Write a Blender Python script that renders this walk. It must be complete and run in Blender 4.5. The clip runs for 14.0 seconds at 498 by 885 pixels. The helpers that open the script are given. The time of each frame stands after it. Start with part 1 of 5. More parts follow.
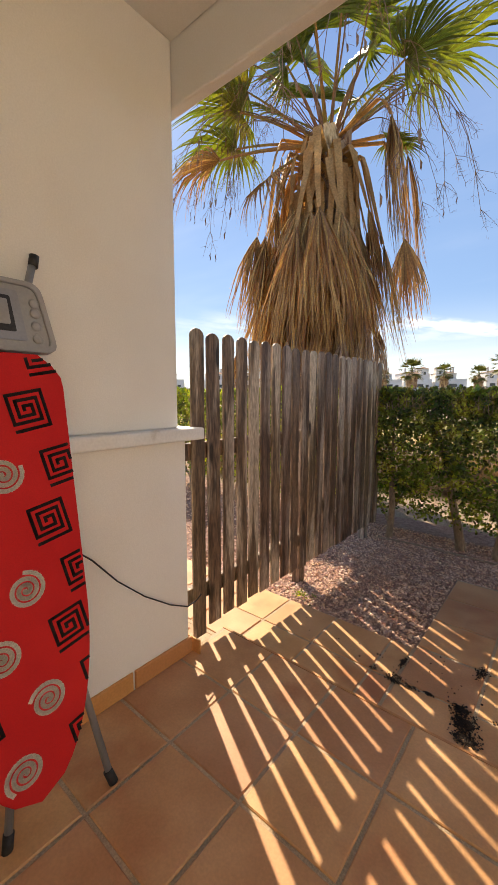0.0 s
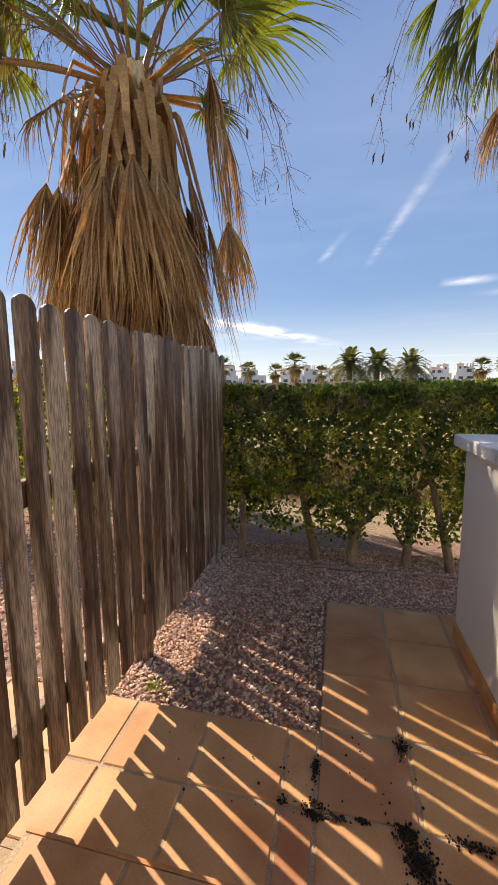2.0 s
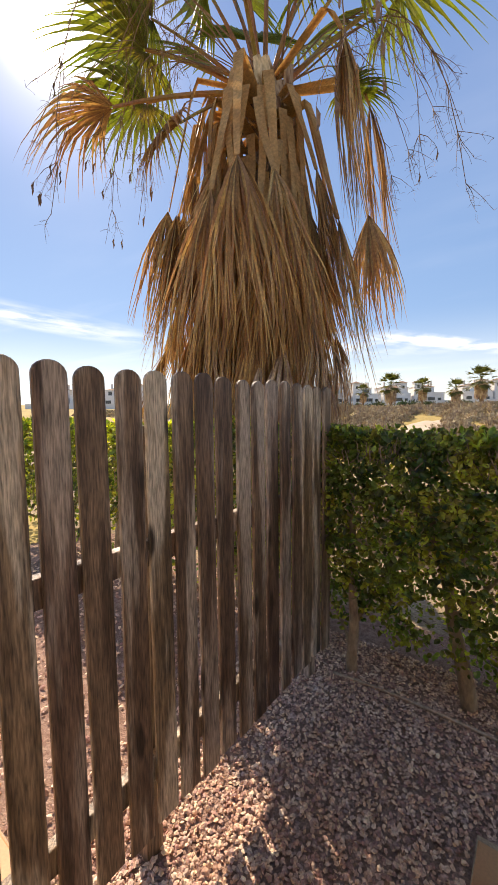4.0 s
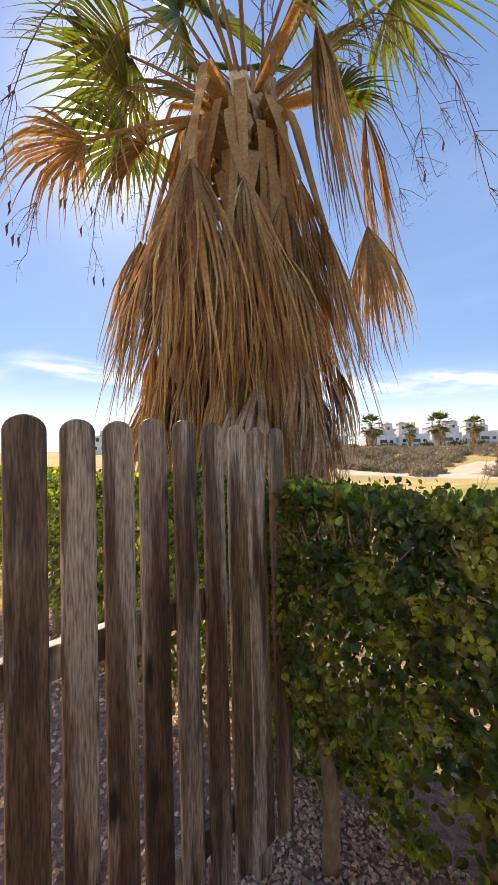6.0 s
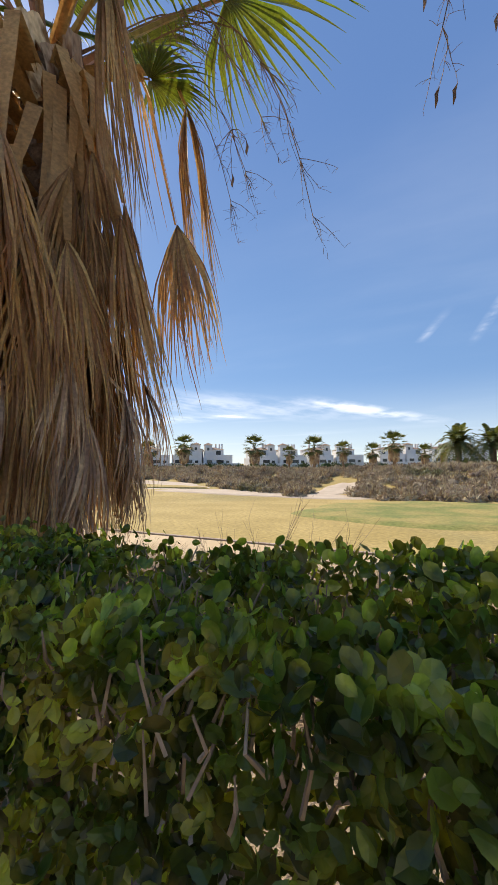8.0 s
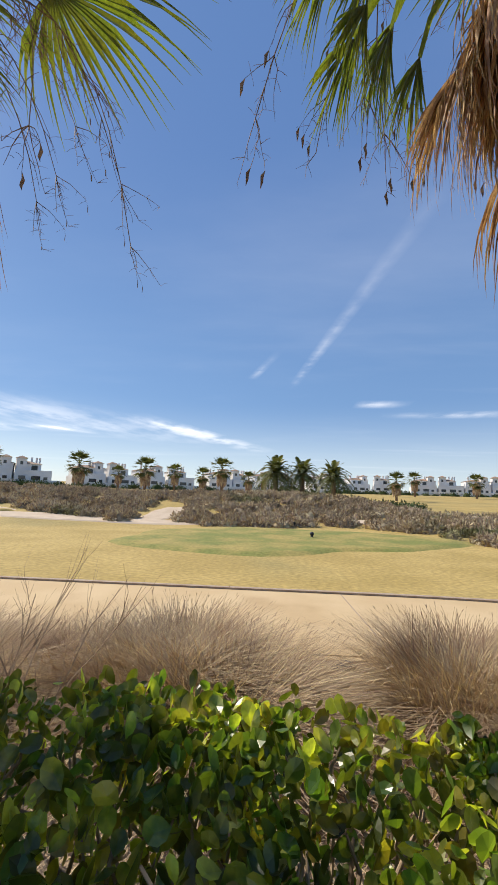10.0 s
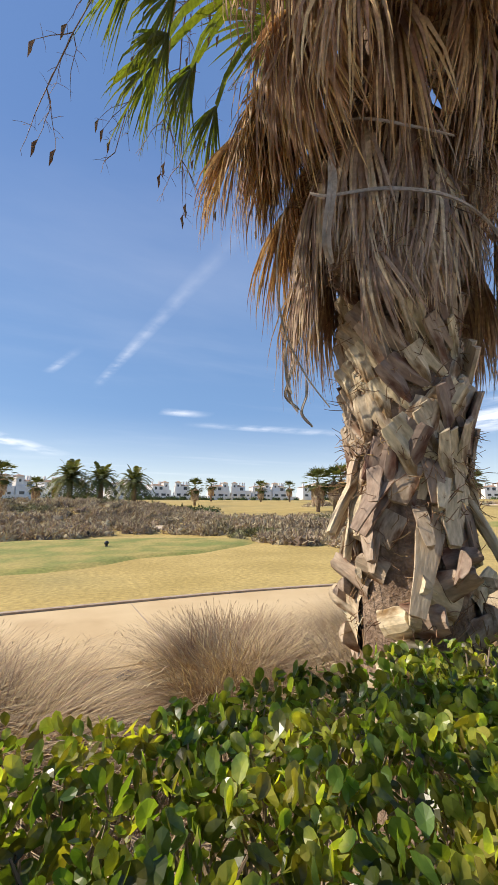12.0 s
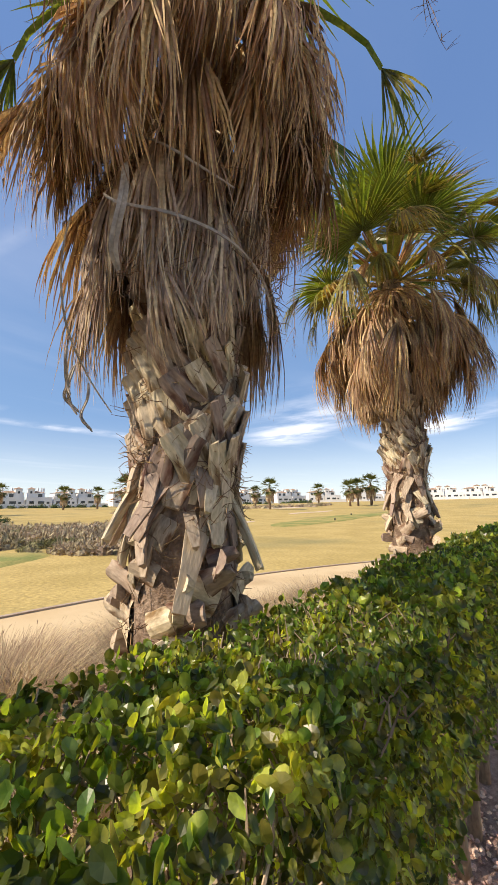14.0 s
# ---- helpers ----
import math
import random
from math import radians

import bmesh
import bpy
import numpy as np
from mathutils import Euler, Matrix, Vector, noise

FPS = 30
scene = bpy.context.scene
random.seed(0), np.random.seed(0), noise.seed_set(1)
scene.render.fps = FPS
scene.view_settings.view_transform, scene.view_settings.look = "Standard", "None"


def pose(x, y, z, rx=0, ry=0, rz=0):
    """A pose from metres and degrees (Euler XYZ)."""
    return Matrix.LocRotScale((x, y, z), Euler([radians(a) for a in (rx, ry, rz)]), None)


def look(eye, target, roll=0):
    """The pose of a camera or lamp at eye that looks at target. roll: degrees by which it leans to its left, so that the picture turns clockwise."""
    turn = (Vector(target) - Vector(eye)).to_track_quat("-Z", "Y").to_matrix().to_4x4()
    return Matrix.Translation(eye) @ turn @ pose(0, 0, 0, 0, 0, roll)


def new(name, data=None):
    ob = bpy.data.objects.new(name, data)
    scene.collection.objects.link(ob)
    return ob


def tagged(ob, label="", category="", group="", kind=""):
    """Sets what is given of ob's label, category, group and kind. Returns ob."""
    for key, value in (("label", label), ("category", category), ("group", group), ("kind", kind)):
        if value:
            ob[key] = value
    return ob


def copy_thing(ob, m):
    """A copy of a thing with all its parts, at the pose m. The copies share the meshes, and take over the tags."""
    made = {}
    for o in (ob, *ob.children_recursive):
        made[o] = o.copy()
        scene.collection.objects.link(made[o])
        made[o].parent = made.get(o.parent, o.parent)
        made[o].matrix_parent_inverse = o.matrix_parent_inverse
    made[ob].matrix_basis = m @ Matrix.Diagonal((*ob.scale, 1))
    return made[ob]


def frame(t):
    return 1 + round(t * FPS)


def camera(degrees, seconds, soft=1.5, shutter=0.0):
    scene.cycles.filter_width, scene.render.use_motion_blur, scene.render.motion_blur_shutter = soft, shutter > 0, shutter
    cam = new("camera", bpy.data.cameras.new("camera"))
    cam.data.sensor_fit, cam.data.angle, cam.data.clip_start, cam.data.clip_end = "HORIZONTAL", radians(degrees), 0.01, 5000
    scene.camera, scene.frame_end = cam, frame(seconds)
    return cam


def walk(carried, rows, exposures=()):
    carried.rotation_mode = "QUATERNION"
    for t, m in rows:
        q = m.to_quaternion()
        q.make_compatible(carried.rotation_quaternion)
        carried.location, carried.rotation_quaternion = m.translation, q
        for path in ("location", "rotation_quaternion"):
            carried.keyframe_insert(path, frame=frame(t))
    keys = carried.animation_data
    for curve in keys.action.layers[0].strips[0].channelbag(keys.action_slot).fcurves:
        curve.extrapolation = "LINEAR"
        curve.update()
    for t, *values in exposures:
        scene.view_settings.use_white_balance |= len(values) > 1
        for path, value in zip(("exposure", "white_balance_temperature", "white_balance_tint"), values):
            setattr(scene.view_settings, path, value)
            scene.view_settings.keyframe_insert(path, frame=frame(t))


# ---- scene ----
PATH = [
    (0, (1.373, -0.202, 1.379), (0.111, 1.332, 1.142), 0.1),
    (0.5, (1.202, -0.076, 1.414), (0.133, 1.6, 1.19), 0.0),
    (1, (1.035, 0.052, 1.421), (0.211, 1.859, 1.182), -0.4),
    (1.5, (0.897, 0.188, 1.415), (0.328, 2.087, 1.155), -0.7),
    (2, (0.859, 0.452, 1.411), (0.417, 2.385, 1.149), -0.5),
    (2.5, (0.839, 0.717, 1.428), (0.395, 2.652, 1.184), -0.2),
    (3, (0.81, 1.003, 1.48), (0.242, 2.908, 1.26), -1.0),
    (3.5, (0.863, 1.238, 1.512), (0.006, 3.034, 1.319), -0.9),
    (4, (0.944, 1.424, 1.566), (-0.256, 3.015, 1.404), -0.6),
    (6.5, (0.935, 2.531, 1.594), (-0.43, 3.989, 1.688), -1.1),
    (7, (0.988, 2.764, 1.594), (-0.18, 4.386, 1.679), -1.9),
    (7.2, (1.029, 2.839, 1.592), (-0.08, 4.501, 1.682), -1.8),
    (9.3, (1.419, 3.299, 1.837), (0.971, 5.233, 2.074), 2.0),
    (9.5, (1.429, 3.302, 1.845), (1.076, 5.255, 2.091), 2.0),
    (10, (1.455, 3.296, 1.859), (1.352, 5.275, 2.125), 1.9),
    (10.5, (1.491, 3.291, 1.859), (1.642, 5.266, 2.137), 1.7),
    (11, (1.532, 3.28, 1.859), (1.931, 5.219, 2.143), 1.3),
    (11.5, (1.564, 3.266, 1.859), (2.194, 5.14, 2.159), 0.9),
    (12, (1.586, 3.238, 1.866), (2.439, 5.019, 2.182), 0.4),
    (12.5, (1.603, 3.204, 1.866), (2.668, 4.864, 2.196), 0.1),
    (13, (1.637, 3.166, 1.863), (2.894, 4.684, 2.205), -0.3),
    (13.5, (1.663, 3.129, 1.865), (3.089, 4.489, 2.211), -0.6),
    (14, (1.69, 3.096, 1.865), (3.257, 4.291, 2.207), -0.9),
]
cam = camera(65.3, 14.0)
walk(cam, [(t, look(e, g, r)) for t, e, g, r in PATH],
     exposures=[(0.0, 0.95, 8000, 16), (0.7, 0.82, 7900, 16), (1.5, 0.64, 7800, 17), (3.0, 0.75, 7700, 17), (4.0, 0.82, 8000, 17), (6.5, 0.95, 7500, 17), (7.0, 1.25, 7300, 16), (7.2, 0.75, 7100, 15), (9.5, 0.38, 6900, 12), (11.0, 0.43, 6950, 12), (12.5, 0.6, 7150, 13), (14.0, 0.68, 7400, 14)])

# ---- world and sun ----
SUN = Vector((-0.675, 0.363, 0.641)).normalized()
world = bpy.data.worlds.new("sky")
scene.world = world
world.use_nodes = True
wn, wl = world.node_tree.nodes, world.node_tree.links
wn.clear()


def wnode(kind, **kw):
    n = wn.new(kind)
    for k, v in kw.items():
        if k == "op":
            n.operation = v
        elif k == "blend":
            n.data_type, n.blend_type = "RGBA", v
    return n


def wmath(op, a, b=None, c=None):
    n = wnode("ShaderNodeMath", op=op)
    for i, v in enumerate((a, b, c)):
        if v is None:
            continue
        if isinstance(v, (int, float)):
            n.inputs[i].default_value = v
        else:
            wl.new(v, n.inputs[i])
    return n.outputs[0]


sky = wnode("ShaderNodeTexSky")
sky.sky_type, sky.sun_disc = "NISHITA", False
sky.sun_elevation = math.asin(SUN.z)
sky.sun_rotation = math.atan2(SUN.x, SUN.y)
sky.altitude, sky.air_density, sky.dust_density, sky.ozone_density = 200, 1.0, 0.25, 3.2
tc = wnode("ShaderNodeTexCoord")
sx = wnode("ShaderNodeSeparateXYZ")
wl.new(tc.outputs["Generated"], sx.inputs[0])
zc = wmath("MAXIMUM", sx.outputs[2], 0.03)
cu, cv = wmath("DIVIDE", sx.outputs[0], zc), wmath("DIVIDE", sx.outputs[1], zc)
cc = wnode("ShaderNodeCombineXYZ")
wl.new(cu, cc.inputs[0]), wl.new(cv, cc.inputs[1])


def cloud_layer(scale, loc, rot, lo, hi, detail):
    m = wnode("ShaderNodeMapping")
    m.inputs["Scale"].default_value, m.inputs["Location"].default_value = scale, loc
    m.inputs["Rotation"].default_value = (0, 0, radians(rot))
    wl.new(cc.outputs[0], m.inputs[0])
    n = wnode("ShaderNodeTexNoise")
    n.inputs["Scale"].default_value, n.inputs["Detail"].default_value, n.inputs["Roughness"].default_value = 1.0, detail, 0.55
    wl.new(m.outputs[0], n.inputs["Vector"])
    r = wnode("ShaderNodeMapRange")
    r.interpolation_type = "SMOOTHSTEP"
    r.inputs[1].default_value, r.inputs[2].default_value = lo, hi
    wl.new(n.outputs[0], r.inputs[0])
    return r.outputs[0]


def trail(u0, v0, u1, v1, w0, w1, gain):
    """A straight trail of high cloud from one place of the sky to another."""
    du, dv = u1 - u0, v1 - v0
    ln = math.hypot(du, dv)
    du, dv = du / ln, dv / ln
    along = wmath("ADD", wmath("MULTIPLY", wmath("SUBTRACT", cu, u0), du), wmath("MULTIPLY", wmath("SUBTRACT", cv, v0), dv))
    across = wmath("ABSOLUTE", wmath("SUBTRACT", wmath("MULTIPLY", wmath("SUBTRACT", cu, u0), dv), wmath("MULTIPLY", wmath("SUBTRACT", cv, v0), du)))
    f = wmath("DIVIDE", along, ln)
    width = wmath("MULTIPLY_ADD", f, w1 - w0, w0)
    side = wmath("MAXIMUM", wmath("SUBTRACT", 1.0, wmath("DIVIDE", across, width)), 0.0)
    inside = wmath("MULTIPLY", wmath("GREATER_THAN", f, 0.0), wmath("LESS_THAN", f, 1.0))
    fade = wmath("MINIMUM", wmath("MULTIPLY", f, 4.0), wmath("MULTIPLY", wmath("SUBTRACT", 1.0, f), 1.6))
    return wmath("MULTIPLY", wmath("MULTIPLY", wmath("MULTIPLY", side, inside), wmath("MAXIMUM", fade, 0.0)), gain)


veil = wmath("MULTIPLY", cloud_layer((0.10, 0.22, 1), (2.3, 1.1, 0), 18, 0.58, 0.85, 8), 0.16)
streak = wmath("MULTIPLY", cloud_layer((0.12, 0.5, 1), (1.2, 7.4, 0), 10, 0.55, 0.85, 6), 0.25)
haze = wmath("MULTIPLY", cloud_layer((0.5, 0.9, 1), (8.2, 0.4, 0), 35, 0.50, 0.90, 7), 0.05)
band = cloud_layer((2.0, 1.1, 1), (3, 1, 0), 25, 0.32, 0.66, 8)
wisp = cloud_layer((5, 5, 1), (0, 0, 0), 0, 0.25, 0.65, 4)
trails = wmath("ADD", trail(0.19, 3.6, 0.56, 1.0, 0.05, 0.05, 0.22), trail(-0.17, 3.3, 0.06, 2.6, 0.05, 0.04, 0.2))
trails = wmath("MULTIPLY", trails, wisp)
bands = trail(-1.95, 4.9, 0.0, 9.3, 0.40, 0.5, 0.9)
for row in ((-4.2, 3.4, -1.0, 8.2, 1.0, 1.4, 0.42), (-3.75, 5.9, -3.1, 6.9, 0.2, 0.2, 0.6), (0.9, 4.15, 1.5, 4.1, 0.2, 0.2, 0.55), (1.3, 4.7, 4.4, 4.2, 0.2, 0.3, 0.4),
            (5.2, 3.5, 2.8, 0.9, 0.6, 0.8, 0.85), (5.8, 1.5, 4.2, 0.1, 0.5, 0.6, 0.8), (-4.2, 1.0, -4.7, 4.0, 0.5, 0.8, 0.7), (-6.0, 6.0, -2.4, 6.2, 0.8, 0.5, 0.5)):
    bands = wmath("ADD", bands, trail(*row))
trails = wmath("ADD", trails, wmath("MULTIPLY", bands, band))
low = wmath("GREATER_THAN", sx.outputs[2], 0.0)
amount = wmath("MINIMUM", wmath("ADD", wmath("ADD", wmath("ADD", veil, streak), haze), trails), 0.9)
amount = wmath("MULTIPLY", amount, low)
mixc = wnode("ShaderNodeMix", blend="MIX")
wl.new(amount, mixc.inputs["Factor"])
deep = wnode("ShaderNodeHueSaturation")
deep.inputs["Saturation"].default_value = 1.08
wl.new(sky.outputs[0], deep.inputs["Color"])
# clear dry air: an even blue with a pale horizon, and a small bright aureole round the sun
ramp = wnode("ShaderNodeValToRGB")
ramp.color_ramp.interpolation = "EASE"
ramp.color_ramp.elements[0].position, ramp.color_ramp.elements[0].color = 0.0, (0.66, 0.80, 0.94, 1)
ramp.color_ramp.elements[1].position, ramp.color_ramp.elements[1].color = 0.75, (0.12, 0.255, 0.59, 1)
mid = ramp.color_ramp.elements.new(0.24)
mid.color = (0.175, 0.345, 0.67, 1)
wl.new(wmath("MAXIMUM", sx.outputs[2], 0.0), ramp.inputs[0])
even = wnode("ShaderNodeMix", blend="MULTIPLY")
even.inputs[0].default_value = 1.0
wl.new(ramp.outputs[0], even.inputs[6])
even.inputs[7].default_value = (6.6, 6.6, 6.6, 1)
clear = wnode("ShaderNodeMix", blend="MIX")
clear.inputs[0].default_value = 0.72
wl.new(deep.outputs[0], clear.inputs[6]), wl.new(even.outputs[2], clear.inputs[7])
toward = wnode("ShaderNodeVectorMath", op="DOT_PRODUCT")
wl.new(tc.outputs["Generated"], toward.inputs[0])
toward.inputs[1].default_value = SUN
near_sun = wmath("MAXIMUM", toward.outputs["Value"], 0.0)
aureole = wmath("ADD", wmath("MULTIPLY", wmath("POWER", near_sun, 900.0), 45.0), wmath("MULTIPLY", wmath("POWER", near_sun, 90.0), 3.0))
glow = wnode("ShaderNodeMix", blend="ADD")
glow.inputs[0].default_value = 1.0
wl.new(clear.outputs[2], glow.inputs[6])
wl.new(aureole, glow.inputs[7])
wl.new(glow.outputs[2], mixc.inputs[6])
mixc.inputs[7].default_value = (9.0, 9.4, 10.0, 1)
bg = wnode("ShaderNodeBackground")
bg.inputs["Strength"].default_value = 0.115
wl.new(mixc.outputs[2], bg.inputs["Color"])
wout = wnode("ShaderNodeOutputWorld")
wl.new(bg.outputs[0], wout.inputs[0])

sun_data = bpy.data.lights.new("sun", "SUN")
sun_data.energy, sun_data.angle, sun_data.color = 4.0, radians(0.53), (1.0, 0.93, 0.82)
sun = new("sun", sun_data)
sun.matrix_world = look(SUN * 40, (0, 0, 0))

# ---- materials ----


def mat(name, c1, c2, rough=0.8, scale=6.0, fine=60.0, bump=0.2, dist=0.01, stretch=(1, 1, 1), trans=0.0, vary=0.0, island=False,
        metal=0.0, local=False, c3=None, c3_lo=0.6, c3_hi=0.7, c3_scale=2.0, spec=0.4, tcol=None, grain=0.25, knots=False):
    """A surface of two colours mixed by noise at two scales, with fine relief; c3: patches of a third colour."""
    m = bpy.data.materials.new(name)
    m.use_nodes = True
    nt = m.node_tree
    N, L = nt.nodes, nt.links
    p = N["Principled BSDF"]
    p.inputs["Roughness"].default_value, p.inputs["Metallic"].default_value = rough, metal
    p.inputs["Specular IOR Level"].default_value = spec
    if local:
        src = N.new("ShaderNodeTexCoord").outputs["Object"]
    else:
        src = N.new("ShaderNodeNewGeometry").outputs["Position"]
    mp = N.new("ShaderNodeMapping")
    mp.inputs["Scale"].default_value = stretch
    L.new(src, mp.inputs[0])

    def tex(sc, detail=5.0):
        n = N.new("ShaderNodeTexNoise")
        n.inputs["Scale"].default_value, n.inputs["Detail"].default_value = sc, detail
        L.new(mp.outputs[0], n.inputs["Vector"])
        return n.outputs[0]

    def ranged(v, lo, hi):
        r = N.new("ShaderNodeMapRange")
        r.interpolation_type = "SMOOTHSTEP"
        r.inputs[1].default_value, r.inputs[2].default_value = lo, hi
        L.new(v, r.inputs[0])
        return r.outputs[0]

    def mixed(f, a, b, blend="MIX"):
        x = N.new("ShaderNodeMix")
        x.data_type, x.blend_type = "RGBA", blend
        for v, i in ((f, 0), (a, 6), (b, 7)):
            if isinstance(v, float):
                x.inputs[i].default_value = v
            elif isinstance(v, tuple):
                x.inputs[i].default_value = (*v, 1)
            else:
                L.new(v, x.inputs[i])
        return x.outputs[2]

    col = mixed(ranged(tex(scale), 0.35, 0.65), c1, c2)
    if c3:
        col = mixed(ranged(tex(c3_scale), c3_lo, c3_hi), col, c3)
    if knots:
        kp = N.new("ShaderNodeMapping")
        kp.inputs["Scale"].default_value = (4, 9, 2.6)
        L.new(src, kp.inputs[0])
        vo = N.new("ShaderNodeTexVoronoi")
        vo.inputs["Scale"].default_value = 1.0
        L.new(kp.outputs[0], vo.inputs["Vector"])
        k1 = N.new("ShaderNodeMapRange")
        k1.inputs[1].default_value, k1.inputs[2].default_value = 0.20, 0.11
        L.new(vo.outputs["Distance"], k1.inputs[0])
        col = mixed(k1.outputs[0], col, (0.035, 0.02, 0.012))
    g = N.new("ShaderNodeMapRange")
    g.inputs[1].default_value, g.inputs[2].default_value = 0.3, 0.7
    g.inputs[3].default_value, g.inputs[4].default_value = 1.0 - grain, 1.0 + grain
    ft = tex(fine)
    L.new(ft, g.inputs[0])
    hv = N.new("ShaderNodeHueSaturation")
    L.new(col, hv.inputs["Color"])
    val = g.outputs[0]
    if vary:
        rnd = N.new("ShaderNodeNewGeometry").outputs["Random Per Island"] if island else N.new("ShaderNodeObjectInfo").outputs["Random"]
        vr = N.new("ShaderNodeMapRange")
        vr.inputs[3].default_value, vr.inputs[4].default_value = 1.0 - vary, 1.0 + vary
        L.new(rnd, vr.inputs[0])
        mu = N.new("ShaderNodeMath")
        mu.operation = "MULTIPLY"
        L.new(val, mu.inputs[0]), L.new(vr.outputs[0], mu.inputs[1])
        val = mu.outputs[0]
        hr = N.new("ShaderNodeMapRange")
        hr.inputs[3].default_value, hr.inputs[4].default_value = 0.5 - 0.06 * vary, 0.5 + 0.06 * vary
        L.new(rnd, hr.inputs[0]), L.new(hr.outputs[0], hv.inputs["Hue"])
    L.new(val, hv.inputs["Value"])
    L.new(hv.outputs[0], p.inputs["Base Color"])
    if bump:
        b = N.new("ShaderNodeBump")
        b.inputs["Strength"].default_value, b.inputs["Distance"].default_value = bump, dist
        L.new(ft, b.inputs["Height"])
        L.new(b.outputs[0], p.inputs["Normal"])
    if trans:
        t = N.new("ShaderNodeBsdfTranslucent")
        th = N.new("ShaderNodeMix")
        th.data_type, th.blend_type = "RGBA", "MULTIPLY"
        th.inputs[0].default_value = 1.0
        L.new(hv.outputs[0], th.inputs[6])
        th.inputs[7].default_value = (*(tcol or (1.6, 1.5, 0.6)), 1)
        L.new(th.outputs[2], t.inputs[0])
        ms = N.new("ShaderNodeMixShader")
        ms.inputs[0].default_value = trans
        L.new(p.outputs[0], ms.inputs[1]), L.new(t.outputs[0], ms.inputs[2])
        L.new(ms.outputs[0], N["Material Output"].inputs[0])
    return m


M_WALL = mat("render_plaster", (0.80, 0.77, 0.70), (0.85, 0.83, 0.77), 0.9, 1.5, 180, 0.12, 0.002, grain=0.04)
M_CEIL = mat("ceiling_plaster", (0.74, 0.73, 0.69), (0.78, 0.77, 0.74), 0.9, 1.5, 160, 0.1, 0.002, grain=0.03)
M_CAP = mat("white_coping", (0.76, 0.75, 0.71), (0.82, 0.81, 0.78), 0.6, 4, 90, 0.1, 0.002, grain=0.05, c3=(0.55, 0.52, 0.46), c3_lo=0.62, c3_hi=0.75, c3_scale=9)
M_TILE = mat("terracotta_tile", (0.56, 0.285, 0.125), (0.66, 0.37, 0.18), 0.55, 3.2, 120, 0.12, 0.002, vary=0.13, c3=(0.50, 0.21, 0.09), c3_lo=0.52, c3_hi=0.68, c3_scale=2.1, grain=0.07)
M_SKIRT = mat("terracotta_skirting", (0.56, 0.25, 0.09), (0.62, 0.30, 0.12), 0.6, 4, 90, 0.15, 0.002, vary=0.12, grain=0.08)
M_GROUT = mat("cement_grout", (0.43, 0.32, 0.20), (0.51, 0.39, 0.26), 0.95, 8, 150, 0.4, 0.004)
M_GRAVEL = mat("pink_gravel", (0.62, 0.37, 0.265), (0.74, 0.53, 0.41), 0.9, 20, 90, 0.2, 0.003, vary=0.38, island=True)
M_BED = mat("gravel_bed", (0.30, 0.18, 0.135), (0.44, 0.29, 0.22), 0.95, 25, 110, 0.9, 0.02)
M_WOOD = mat("dark_stained_timber", (0.090, 0.053, 0.032), (0.225, 0.145, 0.092), 0.5, 2.2, 15, 0.6, 0.003, stretch=(14, 14, 1.3), vary=0.2,
             c3=(0.43, 0.345, 0.265), c3_lo=0.49, c3_hi=0.61, c3_scale=0.9, spec=0.5, grain=0.6, knots=True)
M_LEAF = mat("hedge_leaf", (0.052, 0.084, 0.020), (0.135, 0.17, 0.037), 0.33, 5, 40, 0.15, 0.003, trans=0.42, vary=0.6, island=True, c3=(0.36, 0.35, 0.08), c3_lo=0.47, c3_hi=0.63, c3_scale=9.0, spec=0.6, tcol=(2.6, 2.6, 0.55), grain=0.15)
M_BARK = mat("hedge_bark", (0.30, 0.215, 0.14), (0.42, 0.32, 0.22), 0.9, 12, 60, 0.6, 0.006, stretch=(1, 1, 0.4))
M_TRUNK = mat("palm_trunk", (0.16, 0.105, 0.07), (0.28, 0.20, 0.14), 0.95, 9, 50, 0.9, 0.02)
M_BOOT = mat("palm_leaf_base", (0.42, 0.32, 0.22), (0.56, 0.46, 0.34), 0.85, 5, 30, 0.5, 0.006, stretch=(2, 2, 0.6), local=True, vary=0.4, c3=(0.17, 0.085, 0.04), c3_lo=0.5, c3_hi=0.68, c3_scale=6)
M_FIBRE = mat("palm_fibre", (0.20, 0.12, 0.065), (0.32, 0.20, 0.11), 0.95, 14, 60, 0.4, 0.004, island=True, vary=0.4)
M_DEAD = mat("dead_palm_frond", (0.42, 0.25, 0.105), (0.53, 0.36, 0.175), 0.7, 2.2, 40, 0.2, 0.003, trans=0.28, vary=0.35, island=True, c3=(0.27, 0.155, 0.065), c3_lo=0.55, c3_hi=0.72, c3_scale=1.3, tcol=(1.25, 0.95, 0.58))
M_THATCH = mat("brown_thatch_frond", (0.47, 0.30, 0.16), (0.60, 0.43, 0.26), 0.75, 2.2, 40, 0.2, 0.003, trans=0.25, vary=0.4, island=True, c3=(0.25, 0.145, 0.07), c3_lo=0.5, c3_hi=0.68, c3_scale=2.3, tcol=(1.1, 0.95, 0.7))
M_GREYDEAD = mat("grey_dead_frond", (0.45, 0.33, 0.22), (0.57, 0.45, 0.33), 0.75, 2.5, 40, 0.2, 0.003, trans=0.2, vary=0.35, island=True, c3=(0.25, 0.14, 0.07), c3_lo=0.5, c3_hi=0.7, c3_scale=2, tcol=(1.2, 1.0, 0.7))
